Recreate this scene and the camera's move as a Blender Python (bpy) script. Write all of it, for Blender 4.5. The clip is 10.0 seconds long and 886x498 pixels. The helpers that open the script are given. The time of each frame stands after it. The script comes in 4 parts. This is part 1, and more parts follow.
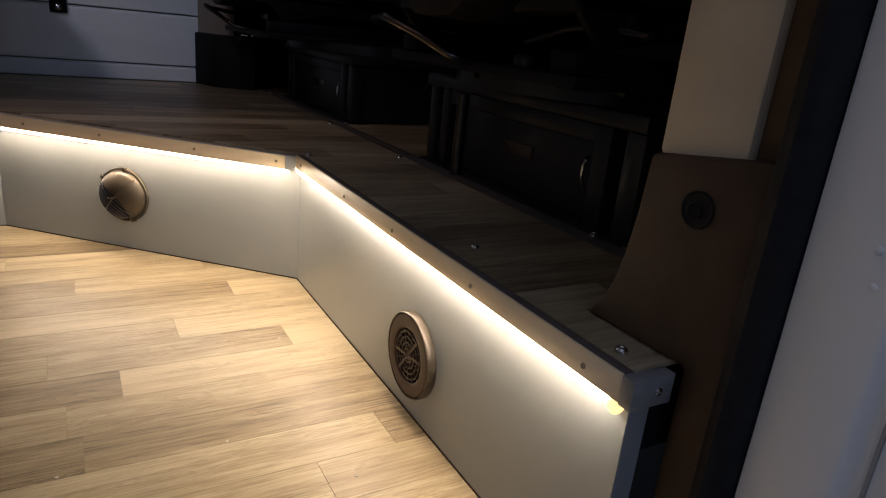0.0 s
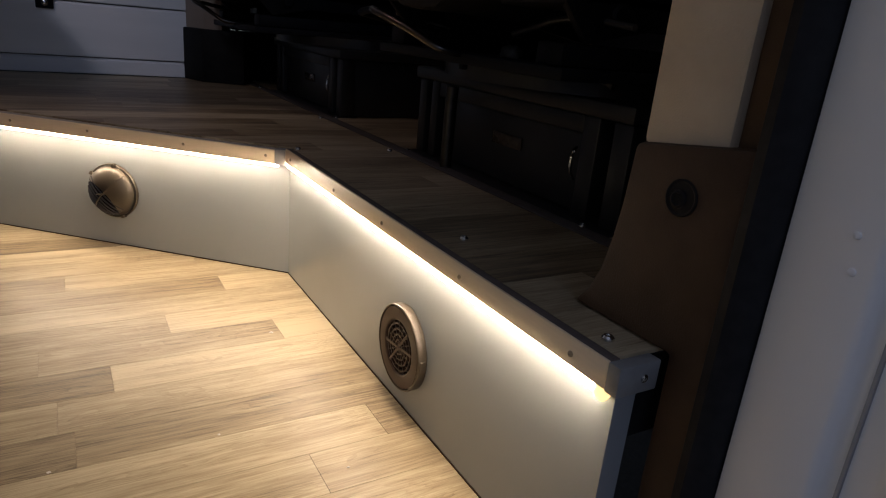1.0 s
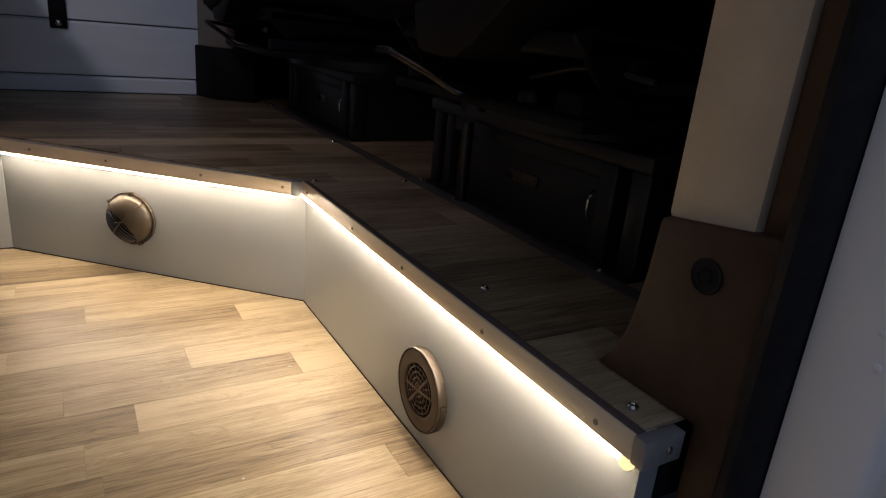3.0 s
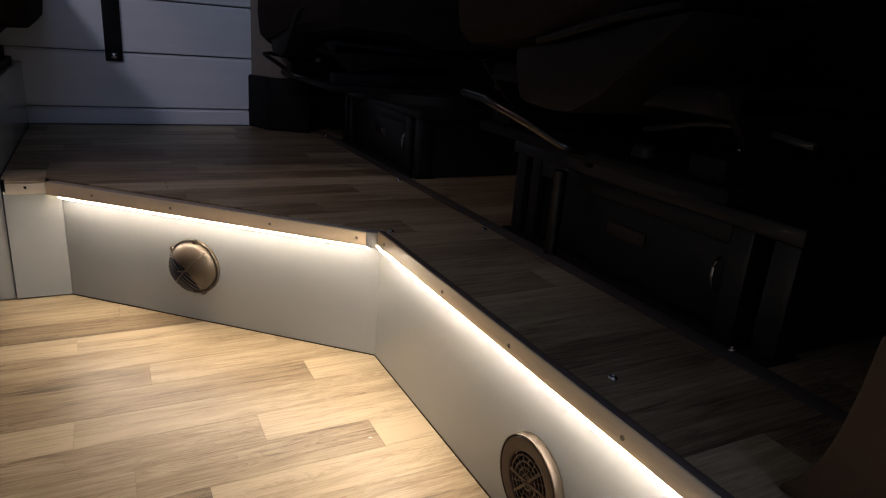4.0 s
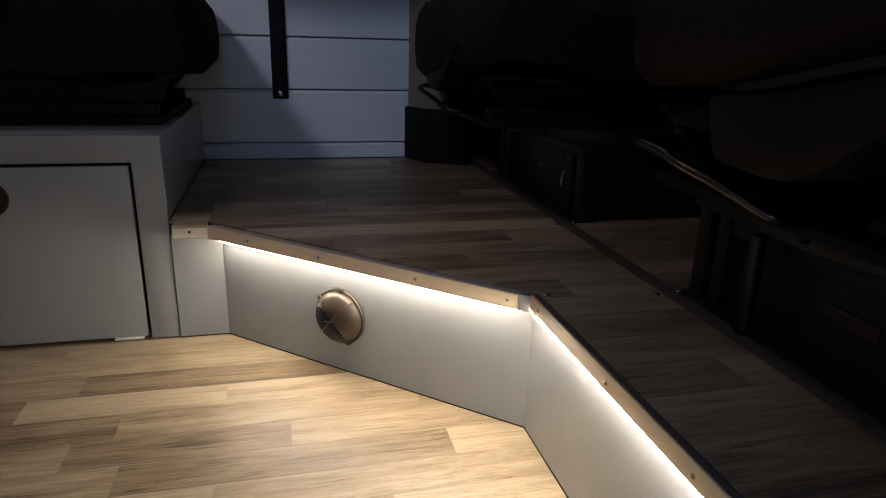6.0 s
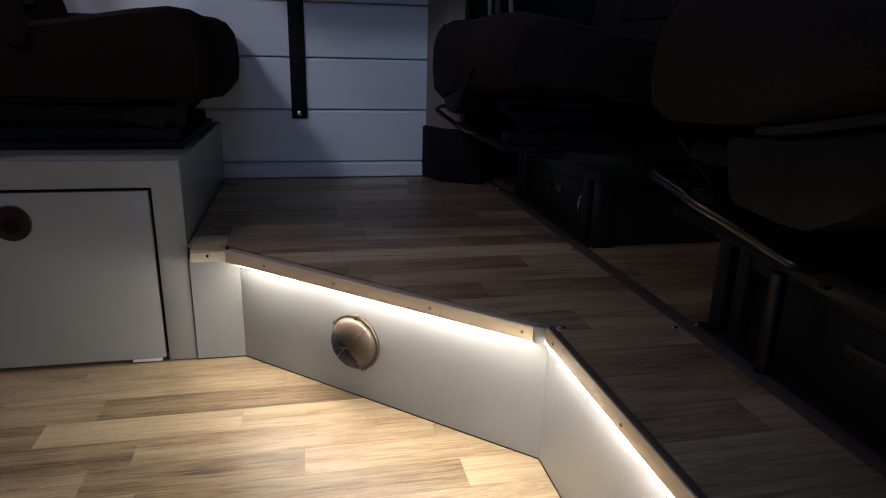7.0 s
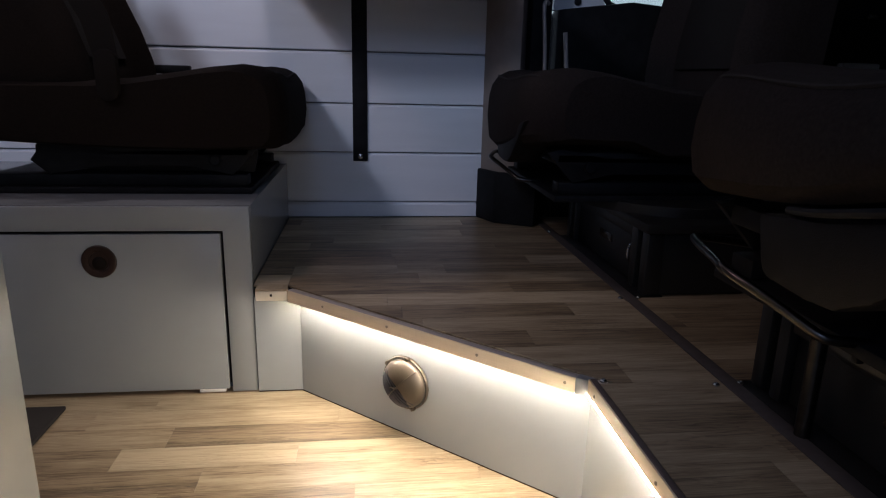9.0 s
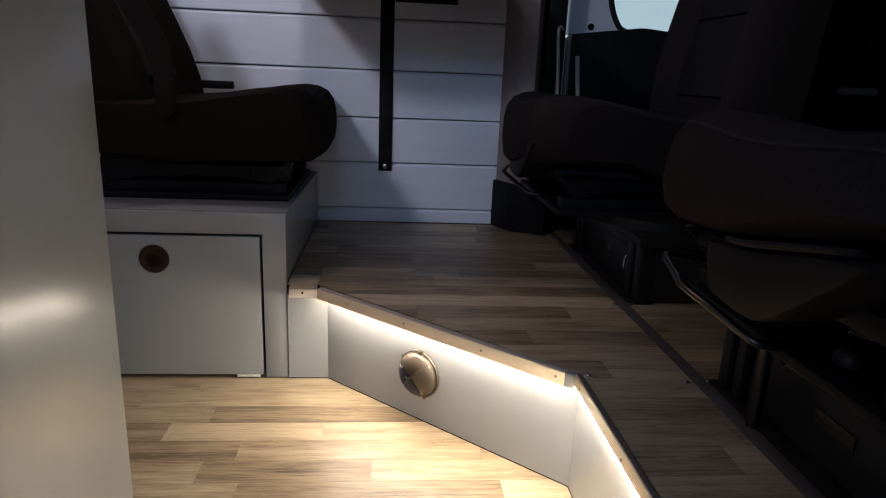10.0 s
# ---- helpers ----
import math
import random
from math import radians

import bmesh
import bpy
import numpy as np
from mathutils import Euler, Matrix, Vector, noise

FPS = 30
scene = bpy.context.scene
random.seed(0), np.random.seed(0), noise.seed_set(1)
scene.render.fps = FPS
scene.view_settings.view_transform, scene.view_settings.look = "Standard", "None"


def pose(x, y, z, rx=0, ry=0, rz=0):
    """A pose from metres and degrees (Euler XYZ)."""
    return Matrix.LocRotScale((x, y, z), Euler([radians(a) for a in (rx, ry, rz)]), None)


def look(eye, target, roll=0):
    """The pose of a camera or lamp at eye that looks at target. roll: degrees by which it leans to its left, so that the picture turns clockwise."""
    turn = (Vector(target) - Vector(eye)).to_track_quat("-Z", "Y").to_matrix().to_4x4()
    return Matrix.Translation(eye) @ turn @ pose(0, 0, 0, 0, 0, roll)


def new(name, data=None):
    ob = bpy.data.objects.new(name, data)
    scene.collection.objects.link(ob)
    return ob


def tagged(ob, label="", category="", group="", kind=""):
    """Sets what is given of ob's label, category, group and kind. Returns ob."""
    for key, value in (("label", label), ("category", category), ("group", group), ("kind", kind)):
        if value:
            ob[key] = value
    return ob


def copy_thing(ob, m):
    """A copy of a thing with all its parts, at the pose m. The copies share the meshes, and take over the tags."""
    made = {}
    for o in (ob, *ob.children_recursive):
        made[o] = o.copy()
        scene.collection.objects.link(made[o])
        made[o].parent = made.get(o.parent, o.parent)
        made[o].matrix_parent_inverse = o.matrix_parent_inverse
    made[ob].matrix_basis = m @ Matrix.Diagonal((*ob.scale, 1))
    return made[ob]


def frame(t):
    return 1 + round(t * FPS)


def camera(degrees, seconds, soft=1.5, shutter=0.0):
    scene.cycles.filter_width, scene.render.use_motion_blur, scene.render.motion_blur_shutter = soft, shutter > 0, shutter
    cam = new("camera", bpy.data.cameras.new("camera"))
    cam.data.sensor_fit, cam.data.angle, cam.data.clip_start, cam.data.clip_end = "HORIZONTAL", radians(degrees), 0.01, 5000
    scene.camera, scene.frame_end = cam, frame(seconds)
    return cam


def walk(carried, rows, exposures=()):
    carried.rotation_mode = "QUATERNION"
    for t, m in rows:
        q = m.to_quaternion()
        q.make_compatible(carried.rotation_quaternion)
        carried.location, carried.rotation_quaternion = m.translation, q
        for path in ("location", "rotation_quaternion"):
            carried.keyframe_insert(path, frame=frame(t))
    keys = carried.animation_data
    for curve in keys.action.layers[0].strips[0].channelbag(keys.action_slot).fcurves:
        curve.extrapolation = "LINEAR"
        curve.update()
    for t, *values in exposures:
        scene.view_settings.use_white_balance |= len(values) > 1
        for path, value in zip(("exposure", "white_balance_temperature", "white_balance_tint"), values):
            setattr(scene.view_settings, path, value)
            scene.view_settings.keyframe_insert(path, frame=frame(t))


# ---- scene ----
cam = camera(69.2, 10.0, soft=1.15)
PATH = [
    (0, (0.106, 0.166, 0.39), (1.081, 1.795, -0.238), 5.8),
    (0.5, (0.106, 0.162, 0.386), (1.089, 1.784, -0.248), 5.7),
    (1, (0.108, 0.161, 0.389), (1.099, 1.774, -0.254), 5.4),
    (1.5, (0.107, 0.161, 0.391), (1.105, 1.77, -0.256), 5.4),
    (2, (0.112, 0.161, 0.396), (1.113, 1.764, -0.257), 5.3),
    (2.5, (0.117, 0.163, 0.422), (1.11, 1.771, -0.232), 5.3),
    (2.7, (0.109, 0.164, 0.428), (1.096, 1.776, -0.225), 5.4),
    (3.8, (0.063, 0.264, 0.463), (1.016, 1.907, -0.165), 4.9),
    (4, (0.061, 0.289, 0.467), (0.97, 1.957, -0.159), 4.6),
    (4.5, (0.062, 0.346, 0.464), (0.78, 2.102, -0.17), 3.2),
    (5, (0.064, 0.378, 0.468), (0.638, 2.186, -0.166), 2.3),
    (5.5, (0.085, 0.389, 0.482), (0.588, 2.22, -0.145), 1.9),
    (7, (0.108, 0.403, 0.525), (0.515, 2.269, -0.07), 1.5),
    (7.5, (0.105, 0.41, 0.533), (0.48, 2.287, -0.048), 1.5),
    (8, (0.104, 0.404, 0.548), (0.456, 2.292, -0.011), 1.5),
    (8.5, (0.112, 0.398, 0.552), (0.416, 2.298, 0.009), 1.4),
    (9, (0.111, 0.368, 0.568), (0.347, 2.285, 0.05), 1.4),
    (9.5, (0.109, 0.296, 0.594), (0.296, 2.221, 0.084), 2.0),
    (10, (0.113, 0.242, 0.616), (0.28, 2.166, 0.095), 2.4),
]
walk(cam, [(t, look(eye, target, roll)) for t, eye, target, roll in PATH],
     [(0, -0.08, 6650, 19), (2.5, -0.12, 6650, 19), (4.5, -0.12, 6200, 20), (5.5, -0.10, 6080, 19), (7.5, 0.27, 5790, 18), (10, 0.69, 6030, 18)])

# ---- world and lights ----
world = bpy.data.worlds.new("world")
scene.world = world
world.use_nodes = True
bg = world.node_tree.nodes["Background"]
bg.inputs[0].default_value = (0.62, 0.74, 1.0, 1)
bg.inputs[1].default_value = 0.25


def area_lamp(name, m, size_x, size_y, watts, colour):
    data = bpy.data.lights.new(name, "AREA")
    data.shape, data.size, data.size_y, data.energy, data.color = "RECTANGLE", size_x, size_y, watts, colour
    ob = new(name, data)
    ob.matrix_world = m
    return ob


# cool lamp over the kitchen unit by the door; the unit shades the lower parts of the van from it
area_lamp("kitchen_lamp", look((-0.80, 0.335, 1.60), (0.1, 2.0, 0.5)), 0.16, 0.16, 4.6, (0.74, 0.84, 1.0))
# added area lamp, unseen, standing in for cold light through the open sliding door
area_lamp("door_fill", look((-0.32, -2.6, 2.5), (0.1, 2.0, 0.4)), 0.9, 0.7, 7.8, (0.40, 0.59, 1.0))
# added fill lamp outside the door, unseen; the door pillar cuts it off
area_lamp("outside_fill", look((1.30, -2.75, 2.05), (-0.2, 2.0, 0.5)), 0.12, 0.12, 1.4, (0.95, 0.95, 1.0))
# added pinkish fill in the rear, unseen, to lift the deck and cab seats
area_lamp("rear_fill", look((-1.0, 0.93, 1.70), (0.1, 1.6, 0.2)), 0.25, 0.25, 1.6, (1.0, 0.72, 0.68))
# small reading spot under the ceiling, turned to the boards over the seat; the table leaf keeps it off those beneath
spot = bpy.data.lights.new("reading_spot", "SPOT")
spot.energy, spot.color, spot.shadow_soft_size = 10.5, (1.0, 0.86, 0.80), 0.09
spot.spot_size, spot.spot_blend = radians(84), 0.7
new("reading_spot", spot).matrix_world = look((-0.135, 1.72, 1.80), (-0.30, 1.86, 0.5))
LED = 71.0


# ---- materials ----
def material(name, colour, rough=0.5, metal=0.0, second=None, scale=20.0, detail=4.0, stretch=(1, 1, 1), bump=0.0, bump_scale=200.0,
             rough_var=0.0, spec=0.5, space="Object"):
    m = bpy.data.materials.new(name)
    m.use_nodes = True
    nt = m.node_tree
    b = nt.nodes["Principled BSDF"]
    b.inputs["Base Color"].default_value = (*colour, 1)
    b.inputs["Roughness"].default_value = rough
    b.inputs["Metallic"].default_value = metal
    b.inputs["Specular IOR Level"].default_value = spec
    tc = nt.nodes.new("ShaderNodeTexCoord")
    mp = nt.nodes.new("ShaderNodeMapping")
    mp.inputs["Scale"].default_value = stretch
    nt.links.new(tc.outputs[space], mp.inputs["Vector"])
    if second:
        n = nt.nodes.new("ShaderNodeTexNoise")
        n.inputs["Scale"].default_value, n.inputs["Detail"].default_value = scale, detail
        nt.links.new(mp.outputs[0], n.inputs["Vector"])
        r = nt.nodes.new("ShaderNodeValToRGB")
        r.color_ramp.elements[0].position, r.color_ramp.elements[1].position = 0.35, 0.68
        r.color_ramp.elements[0].color, r.color_ramp.elements[1].color = (*colour, 1), (*second, 1)
        nt.links.new(n.outputs["Fac"], r.inputs["Fac"])
        nt.links.new(r.outputs["Color"], b.inputs["Base Color"])
        if rough_var:
            mr = nt.nodes.new("ShaderNodeMapRange")
            mr.inputs["To Min"].default_value, mr.inputs["To Max"].default_value = rough - rough_var, rough + rough_var
            nt.links.new(n.outputs["Fac"], mr.inputs["Value"])
            nt.links.new(mr.outputs["Result"], b.inputs["Roughness"])
    if bump:
        n2 = nt.nodes.new("ShaderNodeTexNoise")
        n2.inputs["Scale"].default_value, n2.inputs["Detail"].default_value = bump_scale, 3.0
        nt.links.new(mp.outputs[0], n2.inputs["Vector"])
        bp = nt.nodes.new("ShaderNodeBump")
        bp.inputs["Strength"].default_value, bp.inputs["Distance"].default_value = bump, 0.002
        nt.links.new(n2.outputs["Fac"], bp.inputs["Height"])
        nt.links.new(bp.outputs["Normal"], b.inputs["Normal"])
    return m


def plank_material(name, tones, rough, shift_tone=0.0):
    """Wood-print vinyl: long grain along x, cathedral figure, and a tone of its own for each plank."""
    m = bpy.data.materials.new(name)
    m.use_nodes = True
    nt = m.node_tree
    b = nt.nodes["Principled BSDF"]
    link = nt.links.new
    tc, info = nt.nodes.new("ShaderNodeTexCoord"), nt.nodes.new("ShaderNodeObjectInfo")
    shift = nt.nodes.new("ShaderNodeVectorMath")
    shift.operation = "SCALE"
    link(info.outputs["Random"], shift.inputs["Scale"])
    shift.inputs[0].default_value = (37.0, 19.0, 11.0)
    add = nt.nodes.new("ShaderNodeVectorMath")
    link(tc.outputs["Object"], add.inputs[0])
    link(shift.outputs[0], add.inputs[1])

    def layer(stretch, detail, distort=0.0, roughness=0.5):
        mp = nt.nodes.new("ShaderNodeMapping")
        mp.inputs["Scale"].default_value = stretch
        link(add.outputs[0], mp.inputs["Vector"])
        n = nt.nodes.new("ShaderNodeTexNoise")
        n.inputs["Scale"].default_value, n.inputs["Detail"].default_value = 1.0, detail
        n.inputs["Distortion"].default_value, n.inputs["Roughness"].default_value = distort, roughness
        link(mp.outputs[0], n.inputs["Vector"])
        return n.outputs["Fac"]

    def math_node(op, a, b, c=None):
        n = nt.nodes.new("ShaderNodeMath")
        n.operation = op
        for k, v in enumerate((a, b, c)):
            if v is None:
                continue
            if isinstance(v, float):
                n.inputs[k].default_value = v
            else:
                link(v, n.inputs[k])
        return n.outputs[0]

    def ramp(value, low, high):
        n = nt.nodes.new("ShaderNodeMapRange")
        n.inputs["From Min"].default_value, n.inputs["From Max"].default_value = low, high
        link(value, n.inputs["Value"])
        return n.outputs["Result"]

    # growth rings: contour lines of a slow figure drawn out along the plank, sharp on one side
    slow = layer((4.2, 24.0, 1.0), 3.0, 0.9, 0.55)
    rings = math_node("POWER", math_node("FRACT", math_node("MULTIPLY", slow, 19.0), 0.0), 2.6)
    where = ramp(layer((2.6, 24.0, 1.0), 2.0), 0.42, 0.62)
    rings = math_node("MULTIPLY", rings, where)
    # dark flames, long streaks and fine pores
    patch = layer((4.2, 30.0, 1.0), 3.0, 0.5)
    flame = ramp(layer((7.5, 95.0, 1.0), 5.0, 1.1, 0.65), 0.53, 0.72)
    streak = layer((9.0, 190.0, 1.0), 4.0, 0.5, 0.65)
    pores = layer((22.0, 620.0, 1.0), 3.0, 0.25, 0.7)
    grain = math_node("MULTIPLY_ADD", streak, 0.34, math_node("MULTIPLY", pores, 0.38))
    lines = math_node("MULTIPLY_ADD", rings, -0.085, math_node("MULTIPLY", flame, -0.135))
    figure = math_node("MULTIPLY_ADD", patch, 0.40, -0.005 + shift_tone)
    tone = math_node("MULTIPLY_ADD", info.outputs["Random"], 0.09, -0.045)
    both = math_node("ADD", math_node("ADD", math_node("ADD", grain, lines), figure), tone)
    r = nt.nodes.new("ShaderNodeValToRGB")
    e = r.color_ramp.elements
    e[0].position, e[1].position = 0.30, 0.68
    e[0].color, e[1].color = (*tones[0], 1), (*tones[2], 1)
    e.new(0.46).color = (*tones[1], 1)
    link(both, r.inputs["Fac"])
    link(r.outputs["Color"], b.inputs["Base Color"])
    b.inputs["Roughness"].default_value = rough
    bp = nt.nodes.new("ShaderNodeBump")
    bp.inputs["Strength"].default_value, bp.inputs["Distance"].default_value = 0.25, 0.0006
    link(grain, bp.inputs["Height"])
    link(bp.outputs["Normal"], b.inputs["Normal"])
    return m


def glow(name, colour, strength):
    m = bpy.data.materials.new(name)
    m.use_nodes = True
    b = m.node_tree.nodes["Principled BSDF"]
    b.inputs["Base Color"].default_value = (0.8, 0.78, 0.7, 1)
    b.inputs["Emission Color"].default_value = (*colour, 1)
    b.inputs["Emission Strength"].default_value = strength
    return m


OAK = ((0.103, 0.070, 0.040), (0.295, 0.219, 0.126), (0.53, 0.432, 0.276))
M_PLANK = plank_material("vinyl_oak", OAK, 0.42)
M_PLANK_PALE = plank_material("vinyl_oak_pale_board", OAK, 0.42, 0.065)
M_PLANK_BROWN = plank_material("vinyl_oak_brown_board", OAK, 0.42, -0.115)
M_SUB = material("plank_joint", (0.25, 0.175, 0.105), 0.7, second=(0.29, 0.205, 0.125), scale=60)
M_GREY = material("grey_satin_paint", (0.269, 0.290, 0.298), 0.18, second=(0.287, 0.309, 0.318), scale=6, bump=0.02, bump_scale=420)
M_LAMINATE = material("grey_satin_laminate", (0.272, 0.290, 0.290), 0.22, second=(0.290, 0.309, 0.309), scale=6, bump=0.02, bump_scale=420, spec=0.8)
M_WALL = material("white_board_paint", (0.76, 0.77, 0.78), 0.40, second=(0.81, 0.82, 0.83), scale=9, stretch=(0.4, 1, 3), rough_var=0.06, bump=0.06, bump_scale=160)
M_TRIM = material("satin_anodised_trim", (0.84, 0.685, 0.465), 0.42, 0.0, second=(0.88, 0.72, 0.50), scale=40, stretch=(1, 1, 12), bump=0.04, bump_scale=500)
# The edging's top faces carry the little light they get in their colour.
M_TRIMTOP = material("dim_edging_top", (0.10, 0.078, 0.064), 0.7, second=(0.13, 0.10, 0.085), scale=70, bump=0.08)
M_LIP = material("greyish_edge_lip", (0.44, 0.385, 0.335), 0.5, second=(0.50, 0.44, 0.385), scale=60, bump=0.06)
M_ENDCAP = material("grey_plastic_cap", (0.22, 0.22, 0.215), 0.35, second=(0.28, 0.28, 0.27), scale=60)
M_CREAMBLOCK = material("cream_block", (0.80, 0.73, 0.58), 0.5, second=(0.86, 0.79, 0.64), scale=90, bump=0.1)
M_LED = glow("led_silicone", (1.0, 0.856, 0.63), LED)
M_SILICONE = material("white_silicone", (0.75, 0.73, 0.68), 0.4, second=(0.8, 0.78, 0.73), scale=90)
M_LEDEND = glow("yellow_silicone", (1.0, 0.70, 0.30), 1.5)
M_BRONZE = material("bronze_plastic", (0.066, 0.052, 0.036), 0.38, 0.35, second=(0.080, 0.064, 0.045), scale=50, rough_var=0.05)
M_JOINT = material("dark_joint_filler", (0.030, 0.018, 0.011), 0.8, second=(0.04, 0.025, 0.015), scale=90, spec=0.1)
M_FACE = material("brown_vent_face", (0.052, 0.029, 0.020), 0.45, 0.0, second=(0.062, 0.036, 0.025), scale=60, spec=0.3)
M_GRILLE = material("grey_bronze_louvre", (0.10, 0.10, 0.112), 0.2, 0.6, second=(0.12, 0.12, 0.134), scale=60)
M_MOUTH = material("smoked_vent_mouth", (0.016, 0.011, 0.010), 0.22, second=(0.022, 0.016, 0.014), scale=60)
# Near-black for holes and gaps, their shade put into colour; also the lock button.
M_DARKHOLE = material("vent_dark", (0.009, 0.007, 0.0055), 0.7, spec=0.1)
M_SCREW = material("zinc_screw", (0.74, 0.73, 0.70), 0.20, 1.0, second=(0.60, 0.59, 0.57), scale=300)
M_BRASSSCREW = material("dull_screw", (0.44, 0.35, 0.23), 0.45, 0.35, second=(0.33, 0.25, 0.16), scale=300)
M_BLACK = material("black_plastic", (0.0101, 0.0101, 0.0105), 0.6, second=(0.0152, 0.0152, 0.0155), scale=60, bump=0.12, bump_scale=900, spec=0.14)
M_BLACKMETAL = material("black_painted_steel", (0.0087, 0.0087, 0.0091), 0.55, second=(0.0139, 0.0139, 0.0143), scale=40, rough_var=0.08, spec=0.1)
M_PEDESTAL = material("dark_grey_steel_paint", (0.0145, 0.0145, 0.0138), 0.38, second=(0.0195, 0.0195, 0.0185), scale=40, rough_var=0.08, bump=0.1, bump_scale=500)
M_RUBBER = material("rubber_seal", (0.0128, 0.0128, 0.0136), 0.6, second=(0.0192, 0.0192, 0.0200), scale=90, spec=0.15)
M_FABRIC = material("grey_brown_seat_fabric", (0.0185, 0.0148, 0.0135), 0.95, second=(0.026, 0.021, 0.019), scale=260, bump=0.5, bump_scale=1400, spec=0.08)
# Travel seat copy of the cab fabric: browner, and darkened for its dimmer light.
M_DIMFABRIC = material("dimmed_brown_seat_fabric", (0.0088, 0.0062, 0.0048), 0.95, second=(0.0128, 0.0090, 0.0070), scale=260, bump=0.5, bump_scale=1400, spec=0.06)
M_INSERT = material("seat_insert_fabric", (0.0150, 0.0132, 0.0120), 0.95, second=(0.020, 0.0178, 0.0162), scale=300, bump=0.5, bump_scale=1400, spec=0.1)
M_FABRIC2 = material("seat_panel_fabric", (0.024, 0.0215, 0.0195), 0.95, second=(0.03, 0.027, 0.0245), scale=300, bump=0.5, bump_scale=1400, spec=0.2)
M_WEBBING = material("belt_webbing", (0.0085, 0.0064, 0.0052), 0.9, second=(0.0125, 0.0096, 0.0076), scale=300, stretch=(1, 1, 5), bump=0.4, bump_scale=900, spec=0.08)
M_CREAM = material("cream_pillar_trim", (0.61, 0.51, 0.375), 0.6, second=(0.65, 0.55, 0.41), scale=30, bump=0.2, bump_scale=700)
M_BEIGE = material("beige_pillar_trim", (0.27, 0.212, 0.178), 0.6, second=(0.30, 0.24, 0.20), scale=30, bump=0.2, bump_scale=700)
M_BROWN = material("brown_pillar_trim", (0.066, 0.038, 0.021), 0.55, second=(0.080, 0.047, 0.027), scale=40, bump=0.25, bump_scale=800, spec=0.25)
M_BODY = material("white_body_paint", (0.74, 0.75, 0.75), 0.34, second=(0.77, 0.78, 0.78), scale=5, rough_var=0.04)
M_CHROME = material("bright_steel_bar", (0.10, 0.09, 0.078), 0.28, 1.0, second=(0.07, 0.063, 0.055), scale=80)
M_ROD = material("pale_plastic_rod", (0.42, 0.37, 0.33), 0.45, second=(0.5, 0.45, 0.4), scale=60)
M_MAT = material("dark_mat", (0.016, 0.013, 0.012), 0.95, second=(0.026, 0.021, 0.019), scale=500, bump=0.8, bump_scale=1200)
M_LABEL = material("worn_brown_label", (0.045, 0.030, 0.019), 0.2, second=(0.075, 0.052, 0.034), scale=160, bump=0.2, bump_scale=300)
M_KNOB = material("worn_grey_plastic", (0.040, 0.037, 0.033), 0.5, second=(0.05, 0.046, 0.041), scale=80)
M_LINING = material("grey_lining", (0.30, 0.30, 0.30), 0.9, second=(0.36, 0.36, 0.36), scale=60, bump=0.3, bump_scale=500)
M_ASPHALT = material("asphalt", (0.045, 0.045, 0.047), 0.9, second=(0.06, 0.06, 0.062), scale=80, bump=0.5, bump_scale=300)
M_VALANCE = material("grey_valance_plastic", (0.0095, 0.0088, 0.0082), 0.6, second=(0.0125, 0.0117, 0.011), spec=0.12, scale=50, bump=0.15, bump_scale=800)
M_LOCK = material("brown_lock_plastic", (0.022, 0.0125, 0.009), 0.45, second=(0.028, 0.016, 0.012), scale=80, spec=0.25)
M_STRIP = material("dark_joint_strip", (0.080, 0.066, 0.058), 0.7, second=(0.100, 0.083, 0.073), scale=90)
M_GLASS = bpy.data.materials.new("window_glass")
M_GLASS.use_nodes = True
_g = M_GLASS.node_tree.nodes["Principled BSDF"]
_g.inputs["Transmission Weight"].default_value, _g.inputs["Roughness"].default_value = 1.0, 0.02
_g.inputs["Base Color"].default_value = (0.9, 0.96, 0.95, 1)
# Backdrop that glows by itself in place of the lit surroundings outside.
M_OUTSIDE = glow("yard_backdrop_glow", (0.68, 0.87, 0.86), 0.34)


# ---- building helpers ----
def box(bm, x0, x1, y0, y1, z0, z1, bevel=0.0, segments=2):
    r = bmesh.ops.create_cube(bm, size=1.0)
    for v in r["verts"]:
        v.co = Vector(((x0 + x1) / 2 + v.co.x * (x1 - x0), (y0 + y1) / 2 + v.co.y * (y1 - y0), (z0 + z1) / 2 + v.co.z * (z1 - z0)))
    if bevel:
        edges = list({e for v in r["verts"] for e in v.link_edges})
        bmesh.ops.bevel(bm, geom=edges, offset=bevel, segments=segments, profile=0.5, affect="EDGES", clamp_overlap=True)
    return bm


def bm_box(*a, **k):
    return box(bmesh.new(), *a, **k)


def prism(outline, low, high, axis="z", bevel=0.0, bm=None):
    """A plane outline drawn out along an axis: z takes (x, y), x takes (y, z), y takes (x, z)."""
    bm = bm or bmesh.new()
    put = {"z": lambda a, b, c: (a, b, c), "x": lambda a, b, c: (c, a, b), "y": lambda a, b, c: (a, c, b)}[axis]
    lo = [bm.verts.new(put(a, b, low)) for a, b in outline]
    hi = [bm.verts.new(put(a, b, high)) for a, b in outline]
    n = len(outline)
    faces = [bm.faces.new(lo[::-1]), bm.faces.new(hi)]
    faces += [bm.faces.new((lo[i], lo[(i + 1) % n], hi[(i + 1) % n], hi[i])) for i in range(n)]
    bmesh.ops.recalc_face_normals(bm, faces=faces)
    if bevel:
        bmesh.ops.bevel(bm, geom=list({e for f in faces for e in f.edges}), offset=bevel, segments=2, profile=0.5, affect="EDGES", clamp_overlap=True)
    return bm


